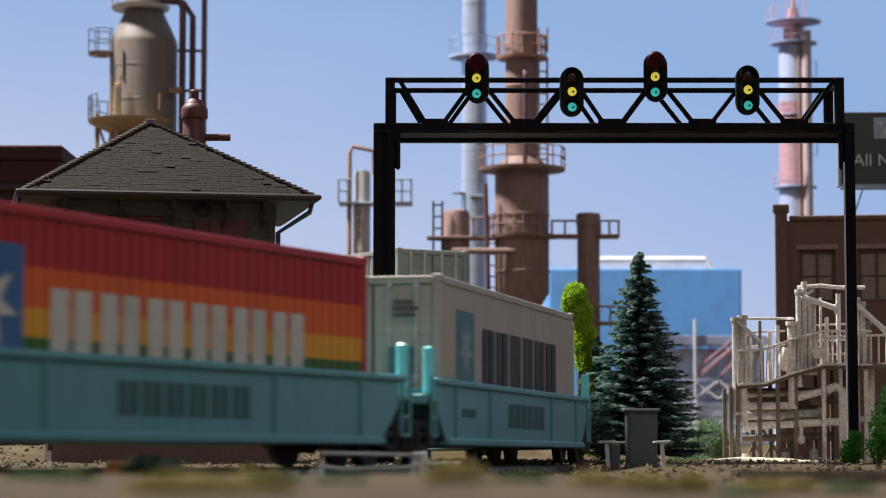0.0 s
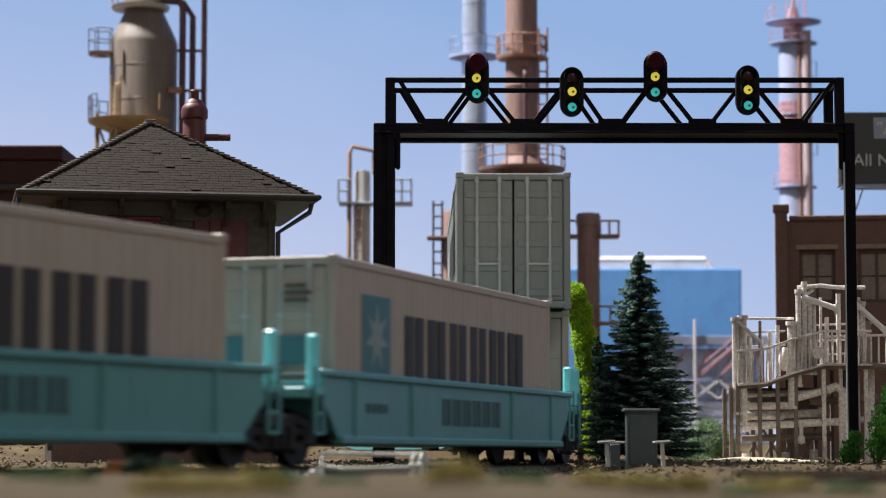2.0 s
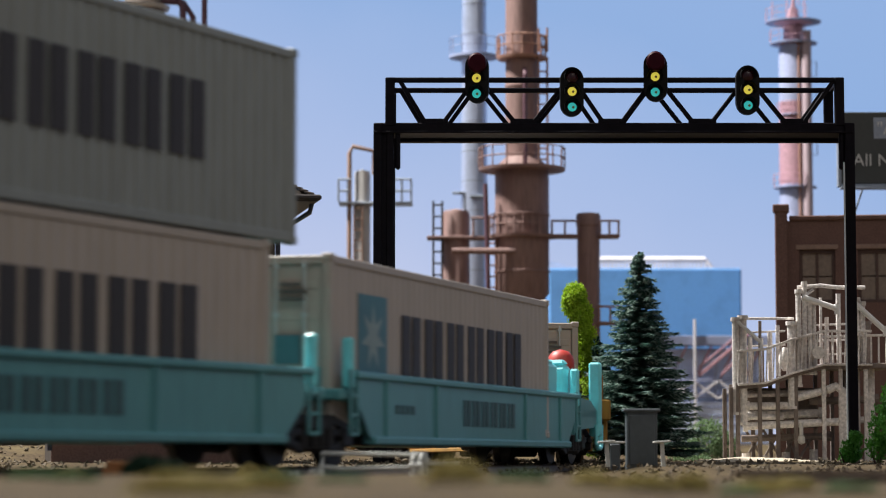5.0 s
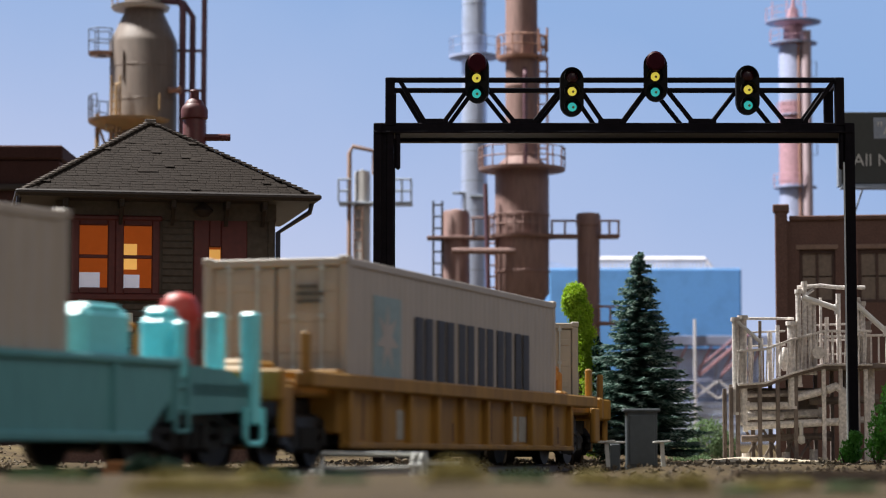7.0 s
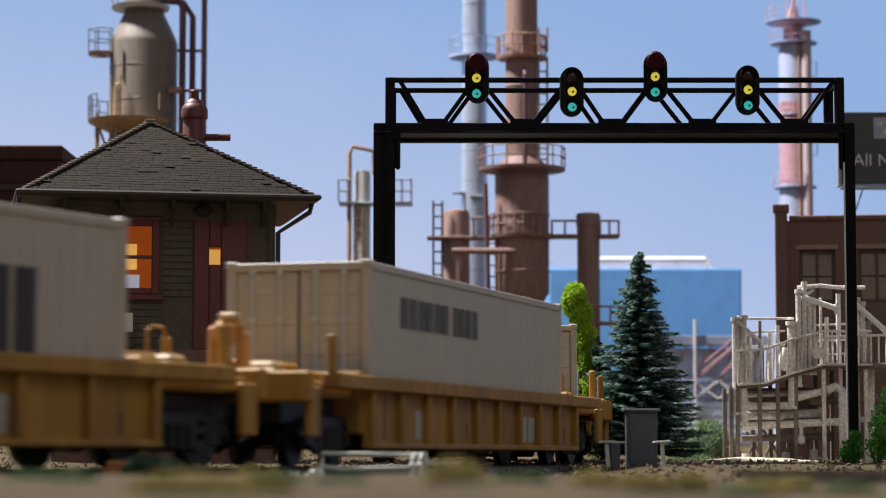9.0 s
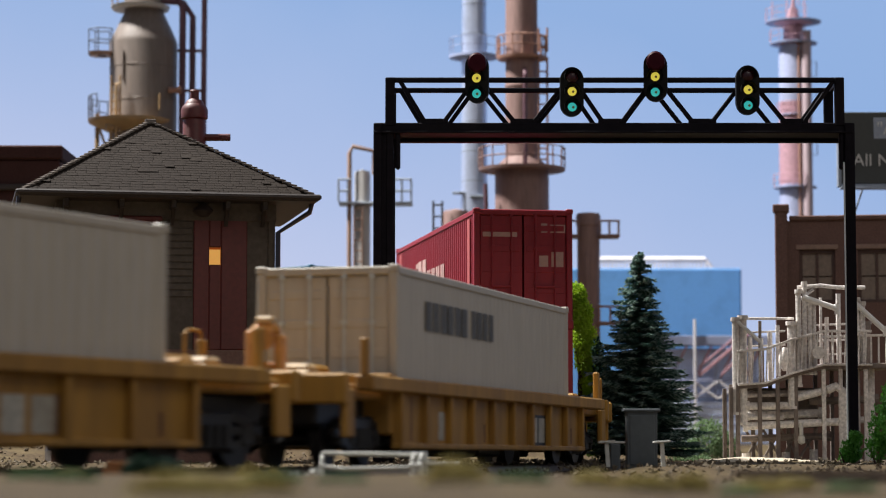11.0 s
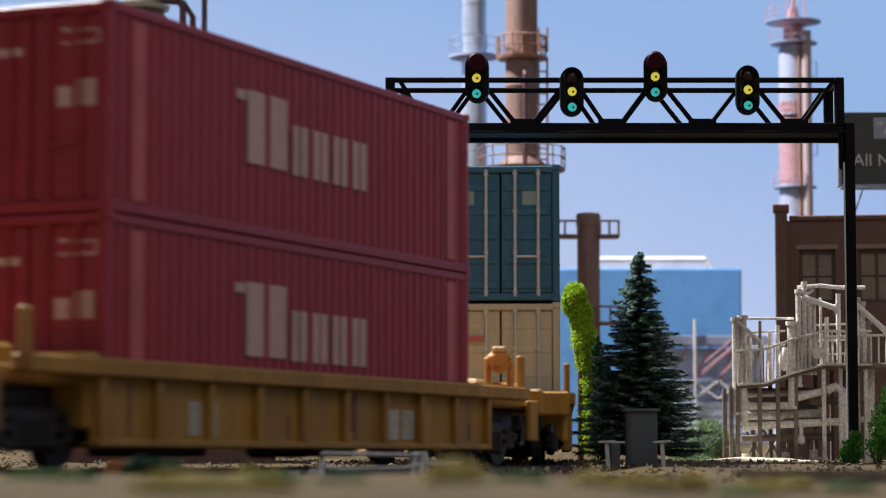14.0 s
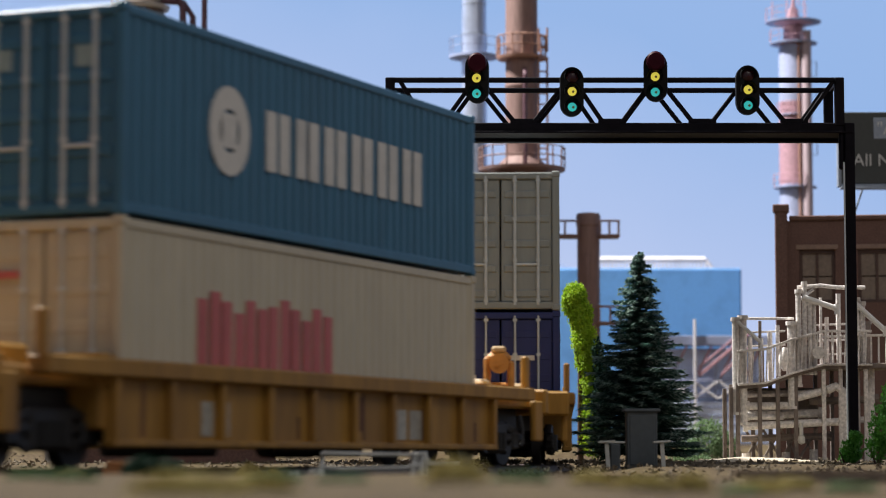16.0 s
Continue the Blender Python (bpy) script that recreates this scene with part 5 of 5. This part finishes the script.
def build_brick():
    t = thing("brown_brick_building", at(10.35, 76, 0, 0, 0, -9), "brown brick building with tall factory windows", "building")
    part("corner_wall", Geo().box(.25, .66, .1, .5, 0, 7.45), M["brick"], t)
    part("upper_wall", Geo().box(.66, 9, .1, .5, 6.55, 7.45), M["brick"], t)
    part("lower_wall", Geo().box(.66, 9, .1, .5, 0, 4.9), M["brick"], t)
    part("back_wall", Geo().box(.3, 9, 7.6, 8, 0, 7.45), M["brick"], t)
    part("roof", Geo().box(.3, 9, .5, 7.6, 7.0, 7.2), M["darktrim"], t)
    part("far_wall", Geo().box(8.6, 9, .5, 7.6, 0, 7.45), M["brick"], t)
    part("pier", Geo().box(1.75, 2.45, .1, .5, 4.9, 6.55), M["brick"], t)
    part("pier", Geo().box(3.6, 4.3, .1, .5, 4.9, 6.55), M["brick"], t)
    part("pier", Geo().box(5.4, 9, .1, .5, 4.9, 6.55), M["brick"], t)
    part("side_wall", Geo().box(-.06, .3, .1, 8, 0, 7.5, .02), M["brick"], t)
    part("corner_pier", Geo().box(-.08, .3, -.12, .3, 0, 7.75, .03).box(-.14, .36, -.18, .36, 7.7, 7.95, .03), M["brick"], t)
    part("coping", Geo().box(.36, 9, 0, .6, 7.45, 7.6, .03), M["brick"], t)
    for x0, x1 in ((.66, 1.75), (2.45, 3.6), (4.3, 5.4)):
        w = part("window", Geo().box(x0, x1, .2, .32, 6.42, 6.55, .01).box(x0, x1, .2, .32, 4.9, 5.0, .01).box(x0, x0 + .1, .2, .32, 5, 6.42, .01).box(x1 - .1, x1, .2, .32, 5, 6.42, .01).box((x0 + x1) / 2 - .04, (x0 + x1) / 2 + .04, .2, .32, 5, 6.42, .01), M["winframe"], t)
        for a, b in ((x0 + .1, (x0 + x1) / 2 - .04), ((x0 + x1) / 2 + .04, x1 - .1)):
            for z0, z1 in ((5.0, 5.7), (5.74, 6.42)):
                part("pane", Geo().box(a, b, .26, .28, z0, z1), M["winglass"], w)
        part("lintel", Geo().box(x0 - .1, x1 + .1, .06, .12, 6.55, 6.7, .01), M["pipe"], w)
    t = thing("billboard", at(13.1, 81, 0), "dark billboard with pale lettering on steel posts", "billboard")
    part("panel", Geo().box(0, 9, 0, .15, 9.15, 11.55, .03), M["billboard"], t)
    part("border", Geo().box(-.06, .06, -.05, .2, 9.05, 11.6, .02).box(0, 9, -.05, .2, 9.05, 9.15, .02), M["galv"], t)
    part("title_plate", Geo().box(1.15, 3.2, -.03, 0, 10.65, 11.35, .01), M["galv"], t)
    words("title_lettering", "\"A", .42, M["billtext"], t, at(1.25, -.04, 10.8, 90, 0, 0))
    words("slogan_lettering", "All No", .42, M["billtext"], t, at(.45, -.04, 9.75, 90, 0, 0))
    for x in (.25, 1.75, 3.5):
        part("post", Geo().bar((x, .2, 7), (x, .2, 9.1), .12), M["galv"], t)
        part("brace", Geo().bar((x, .25, 7.4), (x + .55, .25, 9.0), .06).bar((x + .55, .25, 7.4), (x, .25, 9.0), .06), M["galv"], t)
    part("catwalk", Geo().box(0, 9, -.25, .0, 8.95, 9.03, .01), M["galv"], t)


build_brick()


def build_rack():
    t = thing("pipe_rack_loading_dock", at(7.3, 62, 0), "bleached steel pipe rack with railings and valves", "pipe rack")
    w, d = M["rackw"], M["rackd"]
    deck = [(.05, 1.95), (.75, 2.0), (1.45, 2.25), (2.2, 2.45), (3.4, 2.45)]
    for (x0, z0), (x1, z1) in zip(deck[:-1], deck[1:]):
        g = Geo().add([(x0, -.5, z0 - .1), (x1, -.5, z1 - .1), (x1, -.5, z1), (x0, -.5, z0), (x0, 1.2, z0 - .1), (x1, 1.2, z1 - .1), (x1, 1.2, z1), (x0, 1.2, z0)],
                      [(0, 1, 2, 3), (5, 4, 7, 6), (3, 2, 6, 7), (0, 4, 5, 1), (1, 5, 6, 2), (0, 3, 7, 4)])
        part("deck", g, d, t)
        part("toe_board", Geo().bar((x0, -.54, z0), (x1, -.54, z1), .1, .05), w, t)
        n = max(3, int((x1 - x0) / .16))
        for i in range(n):
            f = i / n
            part("baluster", Geo().bar((x0 + (x1 - x0) * f, -.5, z0 + (z1 - z0) * f), (x0 + (x1 - x0) * f + .04, -.5, z0 + (z1 - z0) * f + .82), .034), w, t)
        part("hand_rail", Geo().bar((x0, -.5, z0 + .84), (x1, -.5, z1 + .84), .06), w, t)
        for f in (.2, .7):
            part("back_baluster", Geo().bar((x0 + (x1 - x0) * f, 1.1, z0), (x0 + (x1 - x0) * f, 1.1, z0 + .95), .05), d, t)
    for x, z0, z1, r, key in ((.02, 1.2, 3.6, .09, "rackw"), (.2, .95, 3.65, .1, "rackw"), (1.42, 1.35, 3.5, .11, "rackw"), (1.6, 1.9, 4.3, .07, "rackw"), (1.75, 2.2, 4.5, .06, "rackw"), (1.88, 2.2, 4.0, .06, "rackw"), (1.99, 2.2, 4.0, .05, "rackw"), (3.05, 2.4, 4.1, .08, "rackw"), (3.2, 2.4, 4.0, .07, "rackw"), (2.95, 2.4, 3.9, .05, "rackw")):
        part("standpipe", Geo().cyl((x, -.35, z0), (x, -.35, z1), r, n=10).cyl((x, -.35, z1 - .06), (x, -.35, z1 + .04), r * 1.35, n=10).cyl((x, -.35, z0), (x, -.35, z0 + .07), r * 1.3, n=10), M[key], t)
    for x0, z0, x1, z1, r in ((1.7, 4.15, 2.55, 3.85, .075), (3.0, 4.0, 3.75, 3.3, .07), (.05, 3.55, .65, 3.0, .05)):
        part("loading_arm", Geo().cyl((x0, -.4, z0), (x1, -.45, z1), r, n=10).cyl((x1, -.45, z1 - .14), (x1, -.45, z1 + .12), r * .9, n=8), M["rackarm"], t)
    for pts, r in (([(0, -.2, 3.62), (1.5, -.2, 3.62)], .035), ([(1.6, -.2, 4.4), (2.2, -.2, 4.45), (2.6, -.2, 4.4), (3.3, -.2, 4.4)], .05), ([(1.6, -.2, 4.05), (2.0, -.2, 4.35)], .04)):
        part("gantry_pipe", Geo().tube(pts, r, 8), w, t)
    for z, x0, x1, dz, r in ((1.42, .3, 1.35, .02, .1), (1.62, 1.5, 2.45, .25, .1), (.92, .25, 2.65, .12, .1), (1.15, .3, 1.2, 0, .07)):
        part("pipe", Geo().cyl((x0, -.3, z), (x1, -.3, z + dz), r, n=10).cyl((x0 - .05, -.3, z), (x0 + .05, -.3, z), r * 1.4, n=10), w, t)
    part("elbow_pipe", Geo().tube([(2.3, -.35, 1.82), (2.5, -.35, 1.92), (2.68, -.35, 1.8), (2.7, -.35, 1.55), (2.72, -.35, .1)], .11, 10), w, t)
    for x, z in ((-.12, 1.9), (.05, 2.0), (.6, 1.95), (1.05, 2.05), (1.5, 2.2), (2.2, 2.4), (2.62, 2.4), (2.95, 2.4), (3.25, 2.4)):
        part("column", Geo().bar((x, -.4, -.05), (x, -.4, z), .1), w if x > 2 else d, t)
        part("column", Geo().bar((x, 1.0, -.05), (x, 1.0, z), .1), d, t)
    for i in range(4):
        x = .3 + i * .45
        part("brace", Geo().bar((x, .2, .1), (x + .45, .2, .85), .06).bar((x + .45, .2, .1), (x, .2, .85), .06), d, t)
    part("machinery_block", Geo().box(.3, 2.2, .5, 1.1, .9, 1.9, .05), d, t)
    rr = random.Random(21)
    for x, z0, z1 in ((.35, 2.0, 3.5), (.5, 2.0, 3.2), (.75, 2.0, 3.6), (1.0, 2.1, 3.3), (1.2, 2.2, 3.5), (2.3, 2.4, 4.2), (2.45, 2.4, 3.7), (2.75, 2.4, 4.3), (3.35, 2.4, 3.9), (3.5, 2.4, 3.6)):
        part("rear_pipe", Geo().cyl((x, .6, z0), (x, .6, z1), rr.uniform(.035, .07), n=8), w if rr.random() < .6 else d, t)
    for x0, x1, z in ((.2, 1.4, 2.95), (.2, 1.4, 3.3), (2.2, 3.6, 3.1), (2.2, 3.6, 3.5), (2.3, 3.4, 2.75)):
        part("rear_rail", Geo().bar((x0, .65, z), (x1, .65, z + .05), .05), w, t)
    for x0, x1, z, r in ((.2, 2.3, 1.72, .08), (.3, 2.2, 1.2, .11), (.2, 2.4, .62, .09), (1.9, 3.6, 1.55, .1), (2.6, 3.7, 1.05, .09)):
        part("header_pipe", Geo().cyl((x0, .15, z), (x1, .15, z + .06), r, n=10).cyl((x1 - .05, .15, z + .06), (x1 + .05, .15, z + .06), r * 1.4, n=10), d if rr.random() < .4 else w, t)
    for x in (3.05, 3.42):
        part("thick_column", Geo().cyl((x, .1, -.05), (x, .1, 2.4), .14, n=12), w, t)
    part("upper_deck", Geo().box(2.2, 3.9, -.45, 1.2, 2.36, 2.5, .02), d, t)
    for i in range(9):
        part("baluster", Geo().bar((2.25 + i * .19, -.45, 2.5), (2.25 + i * .19, -.45, 3.15), .04), w, t)
    part("hand_rail", Geo().bar((2.2, -.45, 3.15), (3.9, -.45, 3.2), .06), w, t)
    part("valve_wheel", Geo().cyl((2.05, -.55, 2.75), (2.05, -.6, 2.75), .16, n=14), w, t)
    part("valve_body", Geo().lathe([(.05, 2.3), (.14, 2.45), (.16, 2.6), (.1, 2.8), (.04, 2.9)], 1.25, -.3, 12), w, t)
    part("lamp_globe", Geo().lathe([(0, .46), (.08, .5), (.1, .58), (.07, .68), (0, .72)], 1.62, -.45, 12).cyl((1.62, -.45, .7), (1.62, -.45, 1.0), .05, n=8), M["white"], t)
    for i, (x, h) in enumerate(((.3, .25), (.75, .2), (1.3, .28), (2.0, .35), (2.9, .3))):
        part("drum", Geo().lathe([(0, h), (.1, h), (.11, 0)], x, .1, 10), w, t)


build_rack()


# ---- trees and scrub ----
def build_pine():
    t = thing("spruce_tree", at(4.82, 60.5, 0), "dark blue-green spruce with pale dusted tips", "tree")
    part("trunk", Geo().cyl((0, 0, -.05), (0, 0, 5.2), .1, .02, n=8), M["bark"], t)
    rng = random.Random(11)
    g, tips = Geo(), Geo()
    tiers = 34
    for k in range(tiers):
        f = k / (tiers - 1)
        z = .35 + 4.72 * f ** .94
        reach = (1.56 * (1 - f) ** .86 + .11) * (1.06 if k % 2 else .9)
        n = int(22 - 12 * f)
        off = rng.random() * 6.28
        for i in range(n):
            a = off + math.tau * i / n + rng.uniform(-.2, .2)
            L = reach * rng.uniform(.68, 1.12)
            lift = rng.uniform(-.06, .06)
            d = Vector((math.cos(a), math.sin(a), 0))
            side = Vector((-d.y, d.x, 0))
            steps = int(8 + 17 * L)
            for q in range(steps):
                u = (q + .6) / steps
                p = d * (L * u) + Vector((0, 0, z + lift + .03 - .20 * L * u + .14 * L * u * u + rng.uniform(-.015, .015)))
                dusted = u > .5 and rng.random() < .26 + .7 * (u - .5)
                to = tips if dusted else g
                for s in (-1, 0, 1):
                    ln = L * .2 * (1.2 - u) + .055
                    tip = p + side * s * ln * rng.uniform(.6, 1.1) + d * ln * .8 + Vector((0, 0, rng.uniform(-.09, .05)))
                    wv = d * .026 if s else side * .026
                    to.add([p - wv, p + wv, tip], [(0, 1, 2)])
                    to.add([p + Vector((0, 0, -.018)), p + Vector((0, 0, .022)), tip], [(0, 1, 2)])
    part("crown", g, M["needle"], t, smooth=0)["kind"] = "stuff"
    part("dusted_foliage", tips, M["needletip"], t, "pale dusted needle tips", smooth=0)["kind"] = "stuff"


build_pine()


def leaf_cloud(g, rng, centre, radii, n, size):
    for i in range(n):
        while True:
            p = Vector((rng.uniform(-1, 1), rng.uniform(-1, 1), rng.uniform(-1, 1)))
            if .25 < p.length < 1:
                break
        p = p * (.75 + .25 * rng.random()) if p.length > .6 else p
        q = Vector(centre) + Vector((p.x * radii[0], p.y * radii[1], p.z * radii[2]))
        e = Euler((rng.uniform(0, 6.28), rng.uniform(0, 6.28), rng.uniform(0, 6.28))).to_matrix()
        s = size * rng.uniform(.6, 1.3)
        g.add([q + e @ Vector(v) for v in ((-s, 0, 0), (0, -s * .55, s * .15), (s, 0, 0), (0, s * .55, s * .15))], [(0, 1, 2, 3)])


def build_lime():
    t = thing("columnar_green_tree", at(3.72, 67, 0), "bright lime-green columnar tree beside the line", "tree")
    part("trunk", Geo().cyl((0, 0, -.05), (0, 0, 3.6), .09, .04, n=8).cyl((0, 0, 2.4), (-.25, 0, 4.0), .05, .02, n=6).cyl((0, 0, 2.0), (.2, 0, 3.4), .05, .02, n=6), M["bark"], t)
    g, rng = Geo(), random.Random(5)
    for x, y, z, r, h, n in ((-.12, 0, 4.5, .34, .42, 800), (-.26, 0, 4.3, .22, .35, 300), (.02, 0, 4.0, .35, .55, 800), (.10, 0, 3.4, .37, .6, 900), (.22, 0, 2.8, .38, .6, 900), (.32, 0, 2.1, .40, .6, 700), (.36, 0, 1.3, .44, .6, 600), (.36, 0, .6, .46, .5, 400)):
        leaf_cloud(g, rng, (x * 1.1, y, z), (r * 1.12, r * 1.12, h * 1.05), n * 3, .045)
    part("crown", g, M["lime"], t, smooth=0)["kind"] = "stuff"


build_lime()


def bush(name, x, y, z, blobs, key, label, seed, size=.06):
    t = thing(name, at(x, y, z), label, "bush")
    rng = random.Random(seed)
    part("stems", Geo().cyl((0, 0, -.1), (.05, 0, .35), .03, .015, n=6).cyl((0, 0, -.1), (-.15, 0, .3), .03, .015, n=6).cyl((0, 0, -.1), (.15, .1, .28), .03, .015, n=6), M["bark"], t)
    g = Geo()
    for bx, by, bz, r, h, n in blobs:
        leaf_cloud(g, rng, (bx, by, bz), (r, r, h), n, size)
    part("foliage", g, M[key], t, smooth=0)["kind"] = "stuff"


# Added shrub: its dark foliage stands in for shade between the trees.
bush("shade_shrub", 4.35, 66.2, 0, [(0, 0, .7, .5, .85, 1300), (-.05, 0, 1.6, .4, .7, 1000), (-.1, 0, 2.4, .3, .6, 600), (-.2, 0, 3.0, .18, .4, 200)], "darkbush", "dark green shrub added for the shaded gap between the spruce and the columnar tree", 9)
bush("leafy_bush", 9.48, 54.0, 0, [(.25, 0, .8, .45, .7, 900), (.4, 0, 1.5, .35, .45, 500), (0, 0, .4, .3, .4, 300)], "leaf", "bright green leafy bush beside the gantry leg", 1)
bush("leafy_bush", 9.0, 55.2, 0, [(.1, 0, .25, .3, .35, 400), (.2, 0, .55, .2, .25, 200)], "leaf", "small green creeper at the gantry foot", 2)
bush("scrub", 8.35, 78, 0, [(0, 0, .7, .75, .8, 1300), (.6, 0, .45, .5, .6, 600), (-.6, 0, .4, .5, .4, 500)], "bush", "dull green scrub beside the far plant", 3)
bush("scrub", 6.2, 64, 0, [(0, 0, .15, .4, .2, 300), (.5, 0, .1, .3, .15, 200)], "bush", "low dry scrub on the ground", 4, .04)


def clump(name, x, y, r, h, key, label, seed, n=500):
    """A foam scatter clump: many small rough crumbs heaped together."""
    g, rng = Geo(), random.Random(seed)
    z0 = ground_height(x, y)
    for i in range(n):
        a, q = rng.uniform(0, 6.28), math.sqrt(rng.random())
        zz = h * (1 - q * q) ** .5 * rng.random() ** .4
        s = rng.uniform(.02, .05)
        c = Vector((q * r * math.cos(a), q * r * .7 * math.sin(a), zz + rng.uniform(-.01, .02)))
        e = Euler((rng.uniform(0, 6), rng.uniform(0, 6), rng.uniform(0, 6))).to_matrix()
        g.add([c + e @ Vector(v) * s for v in ((1, 0, -.5), (-.5, .87, -.5), (-.5, -.87, -.5), (0, 0, 1))], [(0, 2, 1), (0, 1, 3), (1, 2, 3), (2, 0, 3)])
    solo(name, g, M[key], at(x, y, z0 - .01), label, "clump", "scatter clumps", smooth=0)


for i, (px, d, r, h, key) in enumerate(((-1.45, 14, .27, .075, "straw"), (-1.12, 14.6, .2, .06, "straw"), (.08, 16, .16, .1, "straw"), (1.5, 19, .2, .07, "straw"), (1.95, 19.5, .12, .09, "straw"), (2.4, 19, .16, .06, "straw"),
                                       (1.15, 19.2, .12, .06, "straw"), (2.8, 20, .16, .05, "straw"), (-3.05, 25.5, .2, .13, "darkbush"), (-2.88, 25.8, .15, .11, "darkbush"))):
    clump("scatter_clump", px, d, r * 1.25, h * 1.35, key, "straw yellow foam clump on the ground" if key == "straw" else "dark green foam clump on the ground", i)
for i, (px, d, r, h) in enumerate(((-3.3, 20, .22, .05), (-2.75, 18.5, .16, .04), (-1.35, 19.5, .24, .05), (-.75, 18.5, .18, .04), (.6, 19, .2, .045), (2.15, 18, .14, .04), (3.2, 19.5, .2, .05))):
    clump("scatter_clump", px, d, r, h, "bush", "low dull green foam clump on the ground", 40 + i)


def build_small_things():
    t = thing("relay_cabinet", at(4.0, 50, 0), "grey steel relay cabinet beside the track", "cabinet")
    part("body", Geo().box(-.3, .32, -.2, .25, -.15, 1.08, .02), M["boxgrey"], t)
    part("lid", Geo().box(-.36, .38, -.26, .3, 1.06, 1.13, .02), M["boxgrey"], t)
    part("door", Geo().box(-.24, .26, -.22, -.2, 0, 1.0, .01), M["boxgrey"], t)
    t = thing("switch_stand", at(3.45, 49.6, 0), "short grey switch stand with pale arm", "switch stand")
    part("post", Geo().box(-.1, .1, -.08, .08, -.15, .42, .02), M["boxgrey"], t)
    part("arm", Geo().box(-.3, .2, -.04, .04, .43, .47, .01), M["whitejunk"], t)
    for x in (3.25, 4.35):
        solo("pale_slab", Geo().box(-.17, .17, -.1, .1, -.02, .02, .01).box(-.04, .04, -.04, .04, -.5, -.02), M["whitejunk"], at(x, 49.2, .46, 0, -4, 0), "pale slab marker on a short post by the line", "marker")
    t = thing("timber_pile", at(-4.05, 31.6, -.04), "stack of orange timber planks beside the line", "timber stack")
    for i in range(3):
        part("plank", Geo().box(-.34 + .05 * i, .32 - .06 * i, -.2 + .04 * i, .2, -.15 + i * .1, -.055 + i * .1, .02), M["orangewood"], t)
    rng = random.Random(8)
    for x, y, r, h, key in ((-2.66, 34, .2, .28, "straw"), (-2.35, 34.2, .15, .2, "straw"), (-1.75, 34, .14, .22, "whitejunk"), (-2.05, 34.3, .12, .18, "whitejunk"), (-4.6, 30.6, .3, .2, "straw")):
        clump("foam_mound", x, y, r, h, key, "chalk white foam mound beside the track" if key == "whitejunk" else "straw green foam mound beside the track", int(abs(x) * 100), 420)
    solo("white_block", Geo().box(-.12, .12, -.08, .08, -.2, .2, .02).box(-.15, .15, -.1, .1, .05, .1, .01), M["whitejunk"], at(-.36, 38.4, .04), "small chalk white block beside the track", "block")
    solo("pale_plank", Geo().box(-.38, .38, -.07, .07, -.03, .03, .01).box(-.3, -.2, -.05, .05, -.14, -.03, .01).box(.2, .3, -.05, .05, -.14, -.03, .01), M["whitejunk"], at(-.12, 38, .06, 0, -2, 8), "pale plank lying on blocks beside the track", "plank")
    t = thing("tube_rack", at(-1.05, 36, 0), "white tubular rack lying beside the track", "rack")
    part("rail", Geo().tube([(-.75, -.1, .02), (-.4, -.1, -.02), (.5, -.1, .0), (.74, -.1, .04)], .03, 8), M["whitejunk"], t)
    part("rail", Geo().tube([(-.72, .2, .21), (.4, .2, .19), (.74, .2, .18)], .03, 8), M["whitejunk"], t)
    for x in (-.72, .6, .72):
        part("cross_bar", Geo().tube([(x, -.1, -.2), (x, -.1, .03), (x, .2, .2), (x, .2, -.2)], .035, 8), M["whitejunk"], t)
    # Low dusty mound that carries the painted pool of light below the rack.
    g = Geo()
    g.sheet(lambda u, v: (5.9 + 3.6 * u, 59.4 + 3.2 * v, ground_height(5.9 + 3.6 * u, 59.4 + 3.2 * v) + .14 * math.sin(math.pi * u) * math.sin(math.pi * v) + .012 * noise.noise((u * 20, v * 20, 1)) - .01), 60, 40)
    solo("lit_dusty_patch", g, M["lit_dust"], at(0, 0, 0), "pale dusty yard below the pipe rack, its pool of light painted in", "ground", kind="structure", smooth=180)
    # low toothed strip along the near ground, and loose stones
    t = thing("toothed_track_edge", at(0, 0, 0), "low track edge with a row of tie ends", "track edge", kind="structure")
    part("edge_rail", Geo().bar((3.1, 26.4, -.02), (6.2, 27.4, -.02), .07, .06), M["rail"], t)
    me = mesh_of("tie_end", Geo().box(-.03, .03, -.12, .12, -.06, .05, .01), M["tie"])
    for i in range(46):
        o = part("tie_end", me, None, t)
        o.matrix_basis = at(3.2 + i * .074, 25.6 + i * .012, -.10)
    g = Geo()
    for i in range(5200):
        y = 33 + 46 * rng.random()
        x = rng.uniform(-.24, .21) * y
        z = ground_height(x, y)
        s = rng.uniform(.012, .04) * (1 + y / 60)
        c = Vector((x, y, z + s * .2))
        e = Euler((rng.uniform(0, 6), rng.uniform(0, 6), rng.uniform(0, 6))).to_matrix()
        g.add([c + e @ Vector(v) * s for v in ((1, 0, -.5), (-.5, .87, -.5), (-.5, -.87, -.5), (0, 0, 1))], [(0, 2, 1), (0, 1, 3), (1, 2, 3), (2, 0, 3)])
    solo("gravel", g, M["stone"], at(0, 0, 0), "loose pale gravel scattered on the earth", "gravel", kind="stuff", smooth=0)


build_small_things()

motions()
